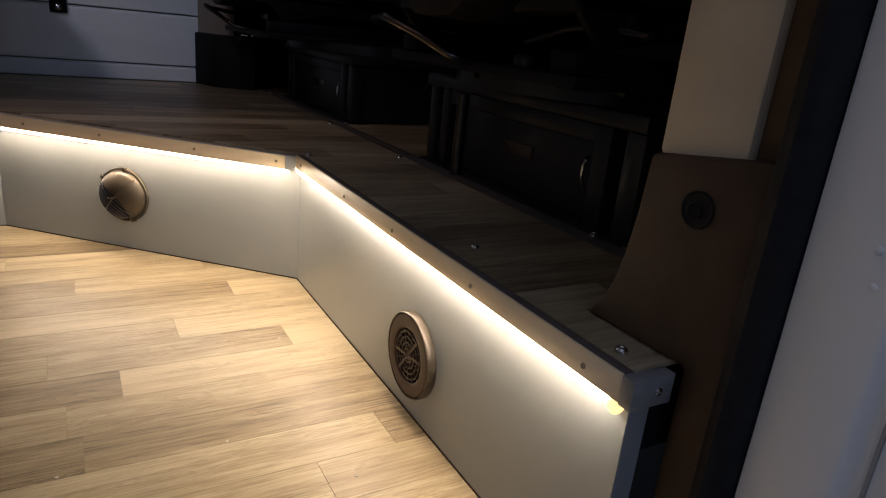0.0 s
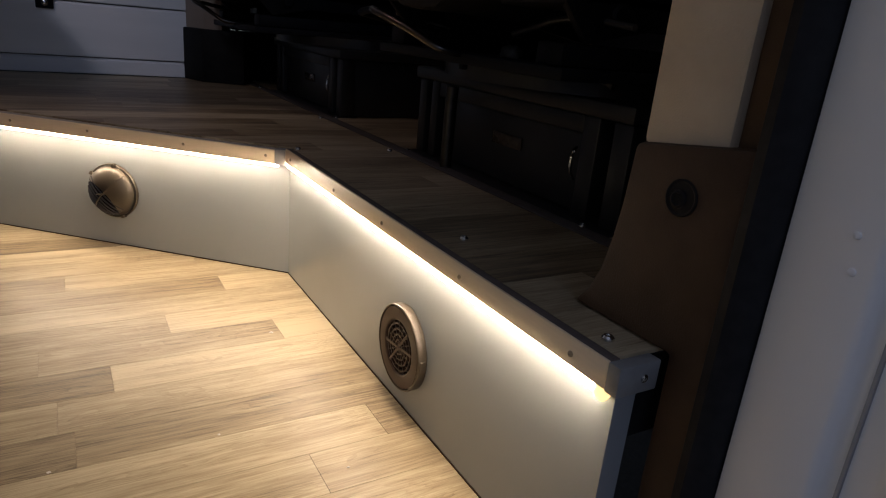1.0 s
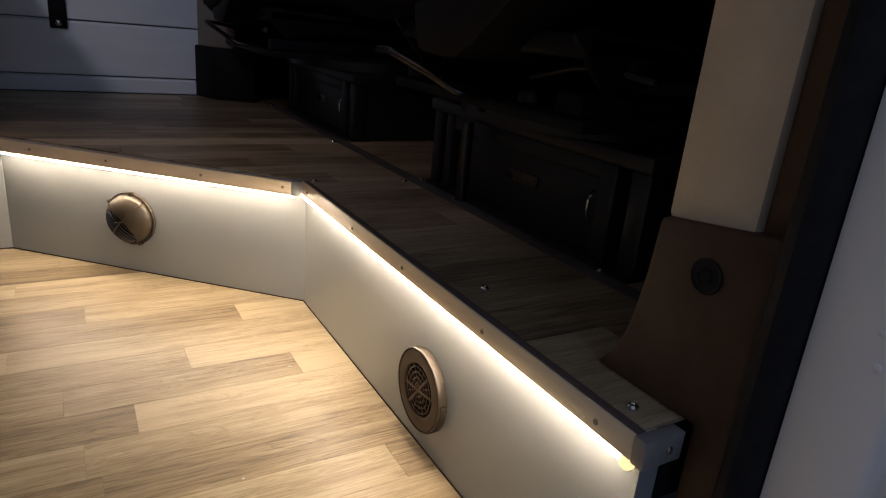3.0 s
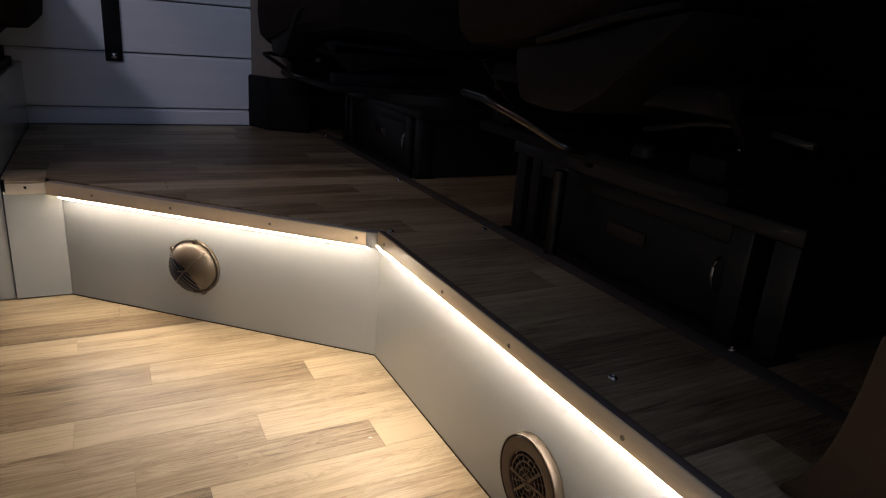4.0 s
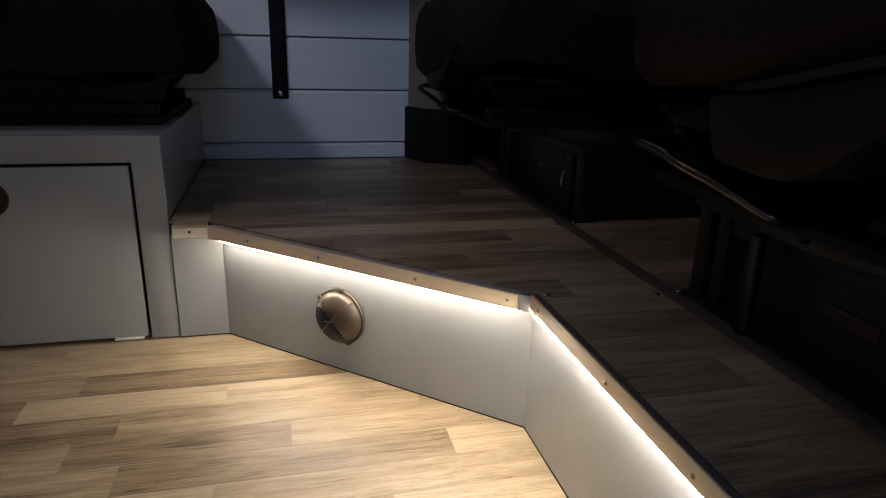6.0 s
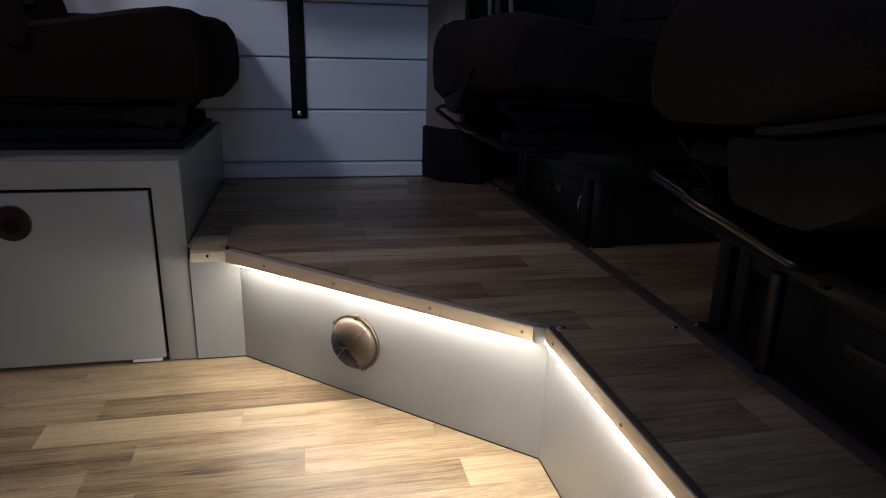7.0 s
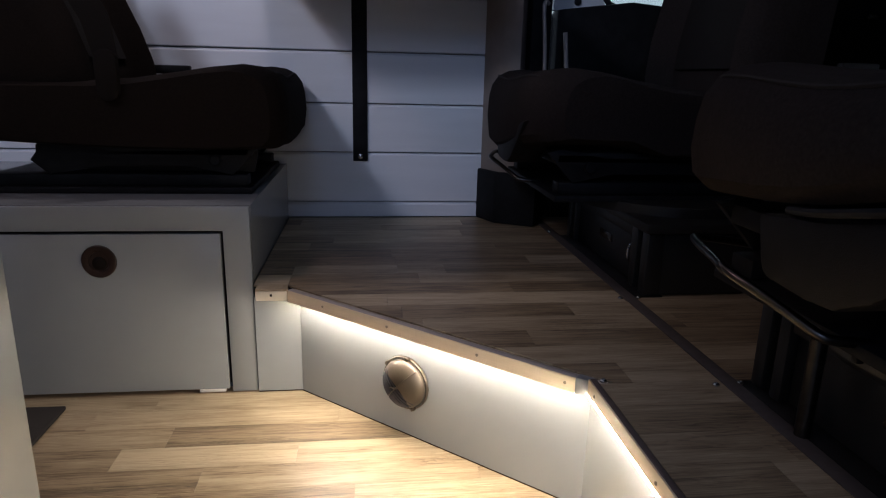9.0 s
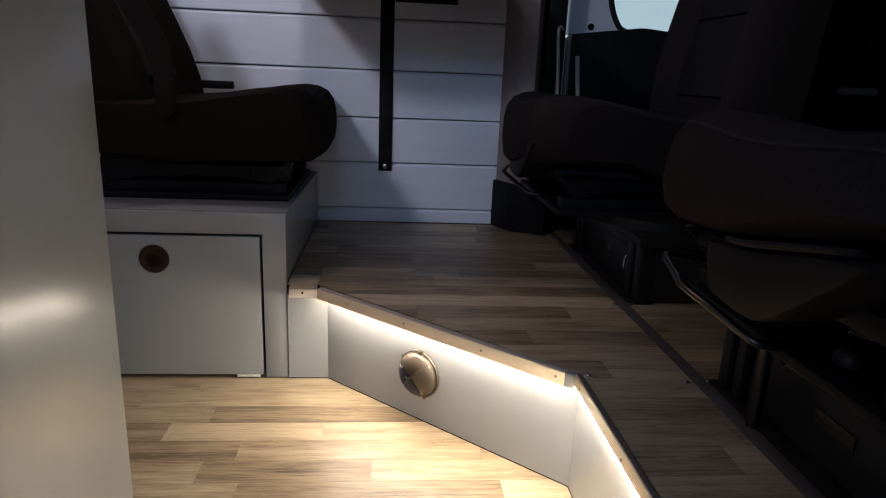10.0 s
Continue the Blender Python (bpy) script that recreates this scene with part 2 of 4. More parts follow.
def tube(points, radius, sides=10, bm=None, smooth_path=0):
    bm = bm or bmesh.new()
    pts = [Vector(p) for p in points]
    for _ in range(smooth_path):
        out = [pts[0]]
        for a, b in zip(pts, pts[1:]):
            out += [a.lerp(b, 0.25), a.lerp(b, 0.75)]
        pts = out + [pts[-1]]
    rings = []
    ref = Vector((0.13, 0.21, 0.97)).normalized()
    for i, p in enumerate(pts):
        d = (pts[min(i + 1, len(pts) - 1)] - pts[max(i - 1, 0)]).normalized()
        if abs(d.dot(ref)) > 0.95:
            ref = Vector((0.97, 0.1, 0.2)).normalized()
        u = d.cross(ref).normalized()
        w = d.cross(u)
        rings.append([bm.verts.new(p + radius * (math.cos(2 * math.pi * k / sides) * u + math.sin(2 * math.pi * k / sides) * w)) for k in range(sides)])
    for a, b in zip(rings, rings[1:]):
        for k in range(sides):
            bm.faces.new((a[k], a[(k + 1) % sides], b[(k + 1) % sides], b[k]))
    bm.faces.new(rings[0][::-1])
    bm.faces.new(rings[-1])
    bmesh.ops.recalc_face_normals(bm, faces=bm.faces[:])
    return bm


def lathe(profile, sides=48, m=Matrix(), bm=None):
    """(radius, height) pairs turned round the local z axis."""
    bm = bm or bmesh.new()
    rings = []
    for r, h in profile:
        if r < 1e-6:
            rings.append([bm.verts.new(m @ Vector((0, 0, h)))])
        else:
            rings.append([bm.verts.new(m @ Vector((r * math.cos(2 * math.pi * k / sides), r * math.sin(2 * math.pi * k / sides), h))) for k in range(sides)])
    for a, b in zip(rings, rings[1:]):
        for k in range(sides):
            j = (k + 1) % sides
            if len(a) == 1 and len(b) == 1:
                continue
            if len(a) == 1:
                bm.faces.new((a[0], b[k], b[j]))
            elif len(b) == 1:
                bm.faces.new((a[k], b[0], a[j]))
            else:
                bm.faces.new((a[k], b[k], b[j], a[j]))
    bmesh.ops.recalc_face_normals(bm, faces=bm.faces[:])
    return bm


def loft(profile, stations, bm=None):
    """An (x, z) profile drawn out along y through stations (y, scale, dx, dz)."""
    bm = bm or bmesh.new()
    cx = sum(p[0] for p in profile) / len(profile)
    cz = sum(p[1] for p in profile) / len(profile)
    rings = [[bm.verts.new((cx + (x - cx) * s + dx, y, cz + (z - cz) * s + dz)) for x, z in profile] for y, s, dx, dz in stations]
    n = len(profile)
    for a, b in zip(rings, rings[1:]):
        for k in range(n):
            bm.faces.new((a[k], a[(k + 1) % n], b[(k + 1) % n], b[k]))
    bm.faces.new(rings[0])
    bm.faces.new(rings[-1][::-1])
    bmesh.ops.recalc_face_normals(bm, faces=bm.faces[:])
    return bm


def mesh_ob(name, bm, mat, smooth=True, angle=35):
    me = bpy.data.meshes.new(name)
    if smooth:
        for f in bm.faces:
            f.smooth = True
        lim = radians(angle)
        for e in bm.edges:
            e.smooth = len(e.link_faces) == 2 and e.calc_face_angle(0.0) < lim
    bm.to_mesh(me)
    bm.free()
    me.materials.append(mat)
    return new(name, me)


def part(name, bm, mat, parent, label="", **k):
    ob = mesh_ob(name, bm, mat, **k)
    ob.parent = parent
    if label:
        ob["label"] = label
    return ob


def thing(name, label, category, m=None, group=""):
    ob = new(name)
    if m is not None:
        ob.matrix_basis = m
    return tagged(ob, label, category, group)


def structure(name, bm, mat, label="", **k):
    return tagged(mesh_ob(name, bm, mat, **k), label, name.split("_")[0], kind="structure")


# ---- the van's shell ----
DECK = 0.205              # height of the raised cab floor
structure("floor", prism([(-2.6, 0.33), (0.43, 0.33), (0.43, 1.12), (-0.0, 1.5), (-2.6, 1.5)], -0.06, -0.0012), M_SUB, "dark joint bed under the light oak vinyl planks")
P0, P1, P2 = Vector((-0.008, 1.473)), Vector((0.400, 1.100)), Vector((0.400, 0.408))
deck_core = [(-0.06, 1.49), (0.0, 1.487), (0.414, 1.112), (0.414, 0.41), (2.0, 0.41), (2.0, 2.04), (-0.088, 2.04), (-0.088, 1.49)]
structure("platform", prism(deck_core, 0.14, DECK - 0.004), M_BLACK, "dark core of the raised cab floor")
structure("ceiling", bm_box(-2.6, 1.2, 0.3, 2.1, 1.9, 1.95), M_LINING, "grey lined van roof")
structure("wall_rear", bm_box(-2.65, -2.6, 0.3, 2.1, -0.06, 1.95), M_LINING, "grey lined rear doors of the van")
structure("wall_door_side", bm_box(-2.6, -2.0, 0.27, 0.33, -0.06, 1.95), M_LINING, "grey lined van side behind the sliding door opening")
structure("wall_door_head", bm_box(-2.0, 1.2, 0.27, 0.33, 1.72, 1.95), M_LINING, "grey lined head over the sliding door opening")
structure("wall_driver_side", bm_box(-2.6, 0.46, 2.056, 2.1, -0.06, 1.95), M_LINING, "grey backing behind the painted boards")
structure("ground", bm_box(-300, 300, -300, 300, -0.66, -0.62), M_ASPHALT, "dark asphalt under the van")

# painted boards on the driver's side
JOINTS = [0.206, 0.247, 0.376, 0.4985, 0.6245, 0.757, 0.885, 1.012, 1.14, 1.267, 1.395, 1.52, 1.65, 1.775, 1.898]
clad = tagged(new("wall_boards"), "white painted horizontal boards lining the van's side", "wall", kind="structure")
for a, b in zip(JOINTS, JOINTS[1:]):
    bm = prism([(2.056, a), (2.0415, a + 0.0006), (2.040, a + 0.0022), (2.040, b - 0.0088), (2.0404, b - 0.0078), (2.0412, b - 0.0070), (2.0470, b - 0.0028), (2.056, b - 0.0024)], -2.59, 0.412, axis="x")
    part("board", bm, M_WALL, clad, smooth=False)

# pillar on the driver's side
structure("pillar_driver", prism([(0.412, 2.10), (0.412, 2.036), (0.445, 1.972), (0.484, 1.95), (0.54, 2.10)], 0.335, 1.9, bevel=0.004), M_BEIGE, "beige moulded pillar trim beside the painted boards")
structure("pillar_foot_driver", prism([(0.403, 2.039), (0.436, 1.965), (0.53, 1.915), (0.62, 2.10), (0.403, 2.10)], DECK, 0.337, bevel=0.005), M_BLACKMETAL, "black plastic pillar foot on the raised floor")

# pillar on the door's side
foot = [(0.3725, -0.05), (0.3725, 0.3432), (0.459, 0.3318), (0.462, 0.29), (0.466, 0.262), (0.471, 0.24), (0.479, 0.222), (0.492, 0.2055), (0.40, 0.2055), (0.40, -0.05)]
pf = structure("pillar_foot_door", prism(foot, 0.43, 0.56, axis="x", bevel=0.004), M_BROWN, "brown moulded pillar foot with a dark round socket")
m_sock = Matrix.Translation((0.4295, 0.4143, 0.3055)) @ Euler((0, radians(-90), 0)).to_matrix().to_4x4()
# The hole is not cut: black discs on the foot stand for its shade.
sk = part("socket", lathe([(0.0118, -0.001), (0.0117, 0.0006), (0.0110, 0.0010), (0.0102, 0.0008), (0.0096, 0.0002), (0.0, 0.0002)], 32, m_sock), M_BLACK, pf, "dark round socket")
part("plug", lathe([(0.0058, 0.0002), (0.0056, 0.0016), (0.0042, 0.0022), (0.0036, 0.0009), (0.0, 0.0008)], 24, m_sock @ Matrix.Translation((-0.001, 0.0015, 0))), M_BLACK, sk, "black recessed plug")
structure("pillar_door", bm_box(0.436, 0.557, 0.394, 0.4585, 0.331, 1.72, bevel=0.004), M_CREAM, "cream moulded pillar trim at the sliding door")
structure("trim_pillar_edge", bm_box(0.440, 0.557, 0.3728, 0.3935, 0.331, 1.72, bevel=0.004), M_BROWN, "brown pillar edge moulding")
structure("trim_door_seal", prism([(0.428, 0.372), (0.422, 0.368), (0.420, 0.361), (0.424, 0.353), (0.430, 0.349), (0.50, 0.349), (0.50, 0.372)], -0.2, 1.72), M_RUBBER, "black rubber door seal")
structure("door_jamb", prism([(0.434, 0.3485), (0.434, 0.30), (0.441, 0.295), (0.441, 0.272), (0.432, 0.262), (0.432, 0.12), (0.56, 0.12), (0.56, 0.3485)], -0.5, 1.72, bevel=0.003), M_BODY, "white painted metal door jamb")

structure("trim_jamb_joint", bm_box(0.4385, 0.4414, 0.2872, 0.2890, -0.49, 1.719), M_LINING, "grey seam between the jamb panels", smooth=False)
for y, z in ((0.3135, 0.3135), (0.311, 0.2955)):
    ob = tagged(mesh_ob("paint_blob", lathe([(0.0024, -0.001), (0.0019, 0.0003), (0.001, 0.0006), (0, 0.0007)], 14, Matrix.Translation((0.4336, y, z)) @ Euler((radians(20), 0, 0)).to_matrix().to_4x4() @ Euler((0, radians(-90), 0)).to_matrix().to_4x4()), M_BODY), "hardened white paint drop on the door jamb", "paint drop", "paint drops")

# ---- step: three grey panels, metal edging, warm light ----
step = thing("step_riser", "grey painted three-panel step riser under the raised floor", "step")


part("panel", prism([(P0.x, P0.y), (P1.x, P1.y), (P1.x + 0.012, P1.y + 0.013), (P0.x + 0.012, P0.y + 0.013)], 0.0015, 0.1835), M_GREY, step, smooth=False)
part("panel", prism([(0.4, 1.0995), (0.4, 0.408), (0.418, 0.408), (0.418, 1.112)], 0.0015, 0.1835), M_GREY, step, smooth=False)
part("panel", prism([(-0.0875, 1.473), (-0.0085, 1.473), (-0.0005, 1.489), (-0.0875, 1.489)], 0.0015, 0.1835), M_GREY, step, smooth=False)


for a, b in ((P0, P1), (P1, P2), (Vector((-0.0875, 1.473)), P0)):
    d = (b - a).normalized()
    n = Vector((d.y, -d.x))
    n = n if n.dot(Vector((-1, -1))) > 0 else -n
    part("floor_joint", prism([tuple(a + n * 0.0011), tuple(b + n * 0.0011), tuple(b - n * 0.004), tuple(a - n * 0.004)], 0.0002, 0.0018), M_JOINT, step, "dark joint line", smooth=False)


def edging(name, a, b, out, low, high, top, top_paint):
    """Angle-section edging from a to b along the deck's edge; out: how far it stands before the panel."""
    d = (b - a).normalized()
    n = Vector((d.y, -d.x))
    if n.dot(Vector((-1, -1))) < 0:
        n = -n
    t = thing(name, "satin metal edging screwed along the raised floor's edge", "edging", group="floor edgings")

    def strip(o0, o1):
        return [tuple(a + n * o0), tuple(b + n * o0), tuple(b + n * o1), tuple(a + n * o1)]

    part("front_leg", prism(strip(out, out - 0.0025), low, high, bevel=0.0007), M_TRIM, t)
    part("top_leg", prism(strip(out - 0.0027, out - top), high - 0.002, high + 0.0003, bevel=0.0005), top_paint, t, "top face, coloured dimmer than the front")
    part("packer", prism(strip(out - 0.0028, -0.010), low + 0.0005, high - 0.0022), M_CREAMBLOCK, t)
    return t, d, n


def screw(at, normal, r, mat, parent, label=""):
    m = Matrix.Translation(at) @ Vector((0, 0, 1)).rotation_difference(Vector(normal)).to_matrix().to_4x4()
    bm = lathe([(r, -0.0006), (r * 0.96, 0.0004), (r * 0.6, 0.0011), (r * 0.32, 0.0012), (r * 0.26, 0.0003), (0, 0.0002)], 16, m)
    return part("screw", bm, mat, parent, label)


FRONT2, OUT1 = 0.3868, 0.0265
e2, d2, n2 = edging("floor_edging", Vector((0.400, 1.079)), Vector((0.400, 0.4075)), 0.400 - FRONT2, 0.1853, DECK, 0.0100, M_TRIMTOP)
for y in (0.441, 0.584, 0.741, 0.880, 1.054):
    screw((FRONT2 - 0.0003, y, 0.1935), (-1, 0, 0), 0.0023, M_BRASSSCREW, e2, "small dull screw")
part("end_cap", bm_box(FRONT2 - 0.0005, 0.4215, 0.3965, 0.4072, 0.1845, DECK + 0.0005, bevel=0.001), M_ENDCAP, e2, "grey plastic end cap")
screw((0.4085, 0.3962, 0.195), (0, -1, 0), 0.003, M_SCREW, e2, "bright end screw")
D1 = (P1 - P0).normalized()
e1, d1, n1 = edging("floor_edging", P0 - D1 * 0.003, P0 + D1 * 0.541, OUT1, 0.1805, 0.2015, 0.0130, M_LIP)
for s in (0.085, 0.226, 0.392, 0.527):
    p = P0 + D1 * s + n1 * (OUT1 + 0.0003)
    screw((p.x, p.y, 0.1915), (n1.x, n1.y, 0), 0.0022, M_BRASSSCREW, e1, "small dull screw")
q = [P0 + D1 * 0.5412 + n1 * (OUT1 + 0.0006), Vector((0.3860, 1.0787)), Vector((0.4000, 1.0787)), P0 + D1 * 0.5412 + n1 * 0.002]
part("corner_cap", prism([tuple(v) for v in q], 0.1800, 0.2030, bevel=0.0012), M_ENDCAP, e1, "grey plastic corner cap")
blk = thing("edging_block", "short cream edging block with a square hole beside the seat box", "edging", group="floor edgings")
bb = part("block", bm_box(-0.081, -0.0275, 1.4495, 1.4725, 0.1842, DECK - 0.0035, bevel=0.0012), M_CREAMBLOCK, blk)
# No hole is cut: a dark inlay holds its shade.
part("peg_hole", bm_box(-0.0565, -0.0528, 1.4489, 1.452, 0.1925, 0.1968), M_DARKHOLE, bb, "dark square inlay for the shade of a hole")

# warm light tubes under the edging
led = thing("light_strip", "lit warm white silicone light strip under the floor edging", "light strip")


def led_run(a, b, n, r, drop, gap, first, last):
    """Facets first to last of the half-round tube that hangs under the edging, a hair before the panel."""
    bm = bmesh.new()
    rings = []
    for p in (a, b):
        ring = []
        for k in range(first, last + 1):
            ang = math.pi * k / 12
            o = p + n * (gap + r + r * math.cos(ang))
            ring.append(bm.verts.new((o.x, o.y, drop - 1.15 * r * math.sin(ang))))
        rings.append(ring)
    for k in range(last - first):
        bm.faces.new((rings[0][k], rings[0][k + 1], rings[1][k + 1], rings[1][k]))
    if sum(f.normal.z for f in bm.faces if not f.normal_update()) > 0:
        bmesh.ops.reverse_faces(bm, faces=bm.faces[:])
    return bm


nd = Vector((P1 - P0).normalized().yx)
nd = Vector((-abs(nd.x), -abs(nd.y)))
for a, b, n, r, drop, gap in ((P0 + (P1 - P0) * 0.018, P1 - (P1 - P0) * 0.024, nd, 0.0062, 0.1804, 0.0050), (Vector((0.4, 1.074)), Vector((0.4, 0.4205)), Vector((-1, 0)), 0.0061, 0.1832, 0.0006)):
    part("light_tube", led_run(a, b, n, r, drop, gap, 0, 7), M_LED, led)
    part("tube_back", led_run(a, b, n, r, drop, gap, 7, 12), M_SILICONE, led, "white tube back against the panel")
part("tube_end", lathe([(0.0060 * math.sin(math.pi * k / 12), -0.0078 * math.cos(math.pi * k / 12)) for k in range(13)], 24, Matrix.Translation((0.3936, 0.4142, 0.1800))), M_LEDEND, led, "yellowish glowing tube end")


# ---- air vents ----
def vent(name, label, at, normal, domed):
    m = Matrix.Translation(at) @ Vector((0, 0, 1)).rotation_difference(Vector(normal)).to_matrix().to_4x4()
    t = thing(name, label, "air vent", m, group="warm air vents")
    R = 0.0447 if domed else 0.0462
    if not domed:
        part("flange", lathe([(R, 0.0), (R + 0.0003, 0.0086), (R - 0.0004, 0.0098), (R - 0.0012, 0.0100), (R - 0.0016, 0.0098), (R - 0.0018, 0.0070)], 64), M_BRONZE, t)
        part("face_plate", lathe([(R - 0.0028, 0.004), (R - 0.0028, 0.0092), (R - 0.0033, 0.0096), (R - 0.0036, 0.0096), (0.0312, 0.0096), (0.0308, 0.0095), (0.0292, 0.0082), (0.0285, 0.004)], 64), M_FACE, t, "dark reddish brown face plate")
        # Flat near-black discs hold the shade of groove and throat.
        part("groove", lathe([(R - 0.0008, 0.0045), (0.0284, 0.0045)], 64), M_DARKHOLE, t, "dark groove")
        part("throat", lathe([(0.0284, 0.0046), (0.0, 0.0046)], 48), M_DARKHOLE, t, "dark throat")
        for r in (0.0255, 0.0195, 0.0135, 0.0075):
            part("ring", lathe([(r - 0.0008, 0.006), (r - 0.0008, 0.0086), (r + 0.0008, 0.0086), (r + 0.0008, 0.006)], 48), M_FACE, t)
        for k in range(8):
            a = math.pi * k / 8 + 0.12
            wide = 0.0015 if k in (4, 6) else 0.0007
            bm = bm_box(-0.0285, 0.0285, -wide, wide, 0.0055, 0.0090 if wide > 0.001 else 0.0080)
            bmesh.ops.rotate(bm, verts=bm.verts, cent=(0, 0, 0), matrix=Matrix.Rotation(a, 3, "Z"))
            part("spoke", bm, M_FACE, t, smooth=False)
        part("tab", bm_box(-0.006, 0.006, -R - 0.0018, -R + 0.002, 0.0015, 0.0085, bevel=0.001), M_BRONZE, t)
    else:
        part("flange", lathe([(R, 0.0), (R, 0.0036), (R - 0.0008, 0.0048), (R - 0.0022, 0.0048), (R - 0.0024, 0.001)], 64), M_BRONZE, t)
        # hood: three quarters of a dome, open to one side
        r, DOME = R - 0.0036, 0.0235
        bm = lathe([(r * math.cos(a), 0.004 + DOME * math.sin(a)) for a in [math.pi / 2 * k / 20 for k in range(21)]], 72)
        cut = (m.to_3x3().inverted() @ Vector((-0.494, 0.452, -0.743))).normalized()
        cut = Vector((cut.x, cut.y, 0)).normalized()
        side = Vector((-cut.y, cut.x, 0))
        edge = 0.0300
        bmesh.ops.bisect_plane(bm, geom=bm.verts[:] + bm.edges[:] + bm.faces[:], plane_co=cut * edge, plane_no=(cut + Vector((0, 0, 1.22))).normalized(), clear_outer=True)
        part("hood", bm, M_BRONZE, t)
        part("throat", lathe([(r * 0.975 * math.cos(a), 0.003 + (DOME - 0.002) * math.sin(a)) for a in [math.pi / 2 * k / 14 for k in range(15)]], 56), M_MOUTH, t, "dark glossy mouth behind the louvres")

        def arc(c, a0, a1, along, across, radius=0.0010, lift=0.0230):
            """A bar lying on the dome, where it is cut across at the distance c from its middle."""
            w = math.sqrt(r * r - c * c)
            pts = []
            for k in range(13):
                y = w * math.sin(a0 + (a1 - a0) * k / 12)
                pts.append(across * c + along * y + Vector((0, 0, 0.004 + lift * math.sqrt(max(0.0, 1 - (c * c + y * y) / (r * r))))))
            return tube(pts, radius, 6)

        for k in range(6):
            part("louvre", arc(0.0015 + 0.0062 * k, -1.05, 1.05, side, cut, 0.0014, DOME - 0.0014), M_GRILLE, t)
        u = (cut * 0.80 - side * 0.60).normalized()
        part("cross_bar", arc(0.0, -0.12, 0.30, u, Vector((-u.y, u.x, 0)), 0.0010, DOME), M_BRONZE, t)
        part("cross_bar", arc(0.0, -0.05, 1.5, cut, side, 0.0010, DOME), M_BRONZE, t)
        line = [(-cut * ((r + 0.0004) * math.cos(a)) + Vector((0, 0, 0.004 + (DOME + 0.0003) * math.sin(a)))) for a in [math.pi / 2 * k / 14 for k in range(15)]]
        part("rib", tube(line, 0.0009, 6), M_BRONZE, t)
        for way in ((-0.60, 0.55, 0.58), (0.30, -0.27, -0.91), (0.10, -0.09, 0.99)):
            w = m.to_3x3().inverted() @ Vector(way)
            mt = Matrix.Rotation(math.atan2(w.y, w.x), 4, "Z")
            bm = bm_box(R - 0.0045, R + 0.0018, -0.003, 0.003, 0.001, 0.0085, bevel=0.001)
            bmesh.ops.transform(bm, matrix=mt, verts=bm.verts)
            part("tab", bm, M_BRONZE, t)
    return t


vent("air_vent", "flat round bronze warm air vent in the step panel", (0.3998, 0.692, 0.0725), (-1, 0, 0), False)
vent("air_vent", "domed bronze warm air vent in the step panel", (0.1727, 1.3075, 0.0932), (nd.x, nd.y, 0), True)

# ---- seat box with flap, and the seat on it ----
sb = thing("seat_box", "grey painted wooden seat box with a locked flap", "cabinet")
part("side_panel", bm_box(-0.107, -0.0898, 1.4945, 2.0395, 0.001, 0.3265), M_GREY, sb)
part("top", bm_box(-0.80, -0.0895, 1.4945, 2.0395, 0.327, 0.345), M_GREY, sb)
part("front_frame", prism([(-0.80, 0.3035), (-0.1345, 0.3035), (-0.1345, 0.001), (-0.0895, 0.001), (-0.0895, 0.345), (-0.80, 0.345)], 1.476, 1.4943, axis="y", bevel=0.0008), M_GREY, sb)
part("side_panel", bm_box(-0.80, -0.782, 1.4945, 2.0395, 0.001, 0.3265, bevel=0.001), M_GREY, sb)
# Near-black sheet gives the gap round the flap its shade.
part("inside", bm_box(-0.78, -0.1365, 1.508, 1.52, 0.003, 0.326), M_DARKHOLE, sb, "near-black sheet for the shade behind the flap", smooth=False)
flap = part("door", bm_box(-0.77, -0.1400, 1.4755, 1.4925, 0.0065, 0.2982, bevel=0.0012), M_GREY, sb, "grey flap")
# White strip drawn where light shows through the gap under the flap.
part("gap_light", bm_box(-0.193, -0.147, 1.4746, 1.4900, 0.0012, 0.0062, bevel=0.0006), M_SILICONE, flap, "white strip for the light in the gap under the flap")
m_lock = Matrix.Translation((-0.340, 1.4755, 0.2515)) @ Euler((radians(90), 0, 0)).to_matrix().to_4x4()
part("lock", lathe([(0.0285, -0.001), (0.0284, 0.0022), (0.0268, 0.0036), (0.019, 0.0036), (0.0172, 0.0028), (0.0165, 0.0004), (0, 0.0004)], 48, m_lock), M_LOCK, flap, "dark brown round push lock")
part("lock_button", lathe([(0.0115, 0.0005), (0.0112, 0.0022), (0.0095, 0.003), (0, 0.003)], 36, m_lock @ Matrix.Translation((0, -0.003, 0))), M_DARKHOLE, flap, "black push button")


def round_corner(x, y):
    return 0.045 * (abs(y) / 0.232) ** 4 * min(1.0, max(0.0, (-x - 0.03) / 0.15))


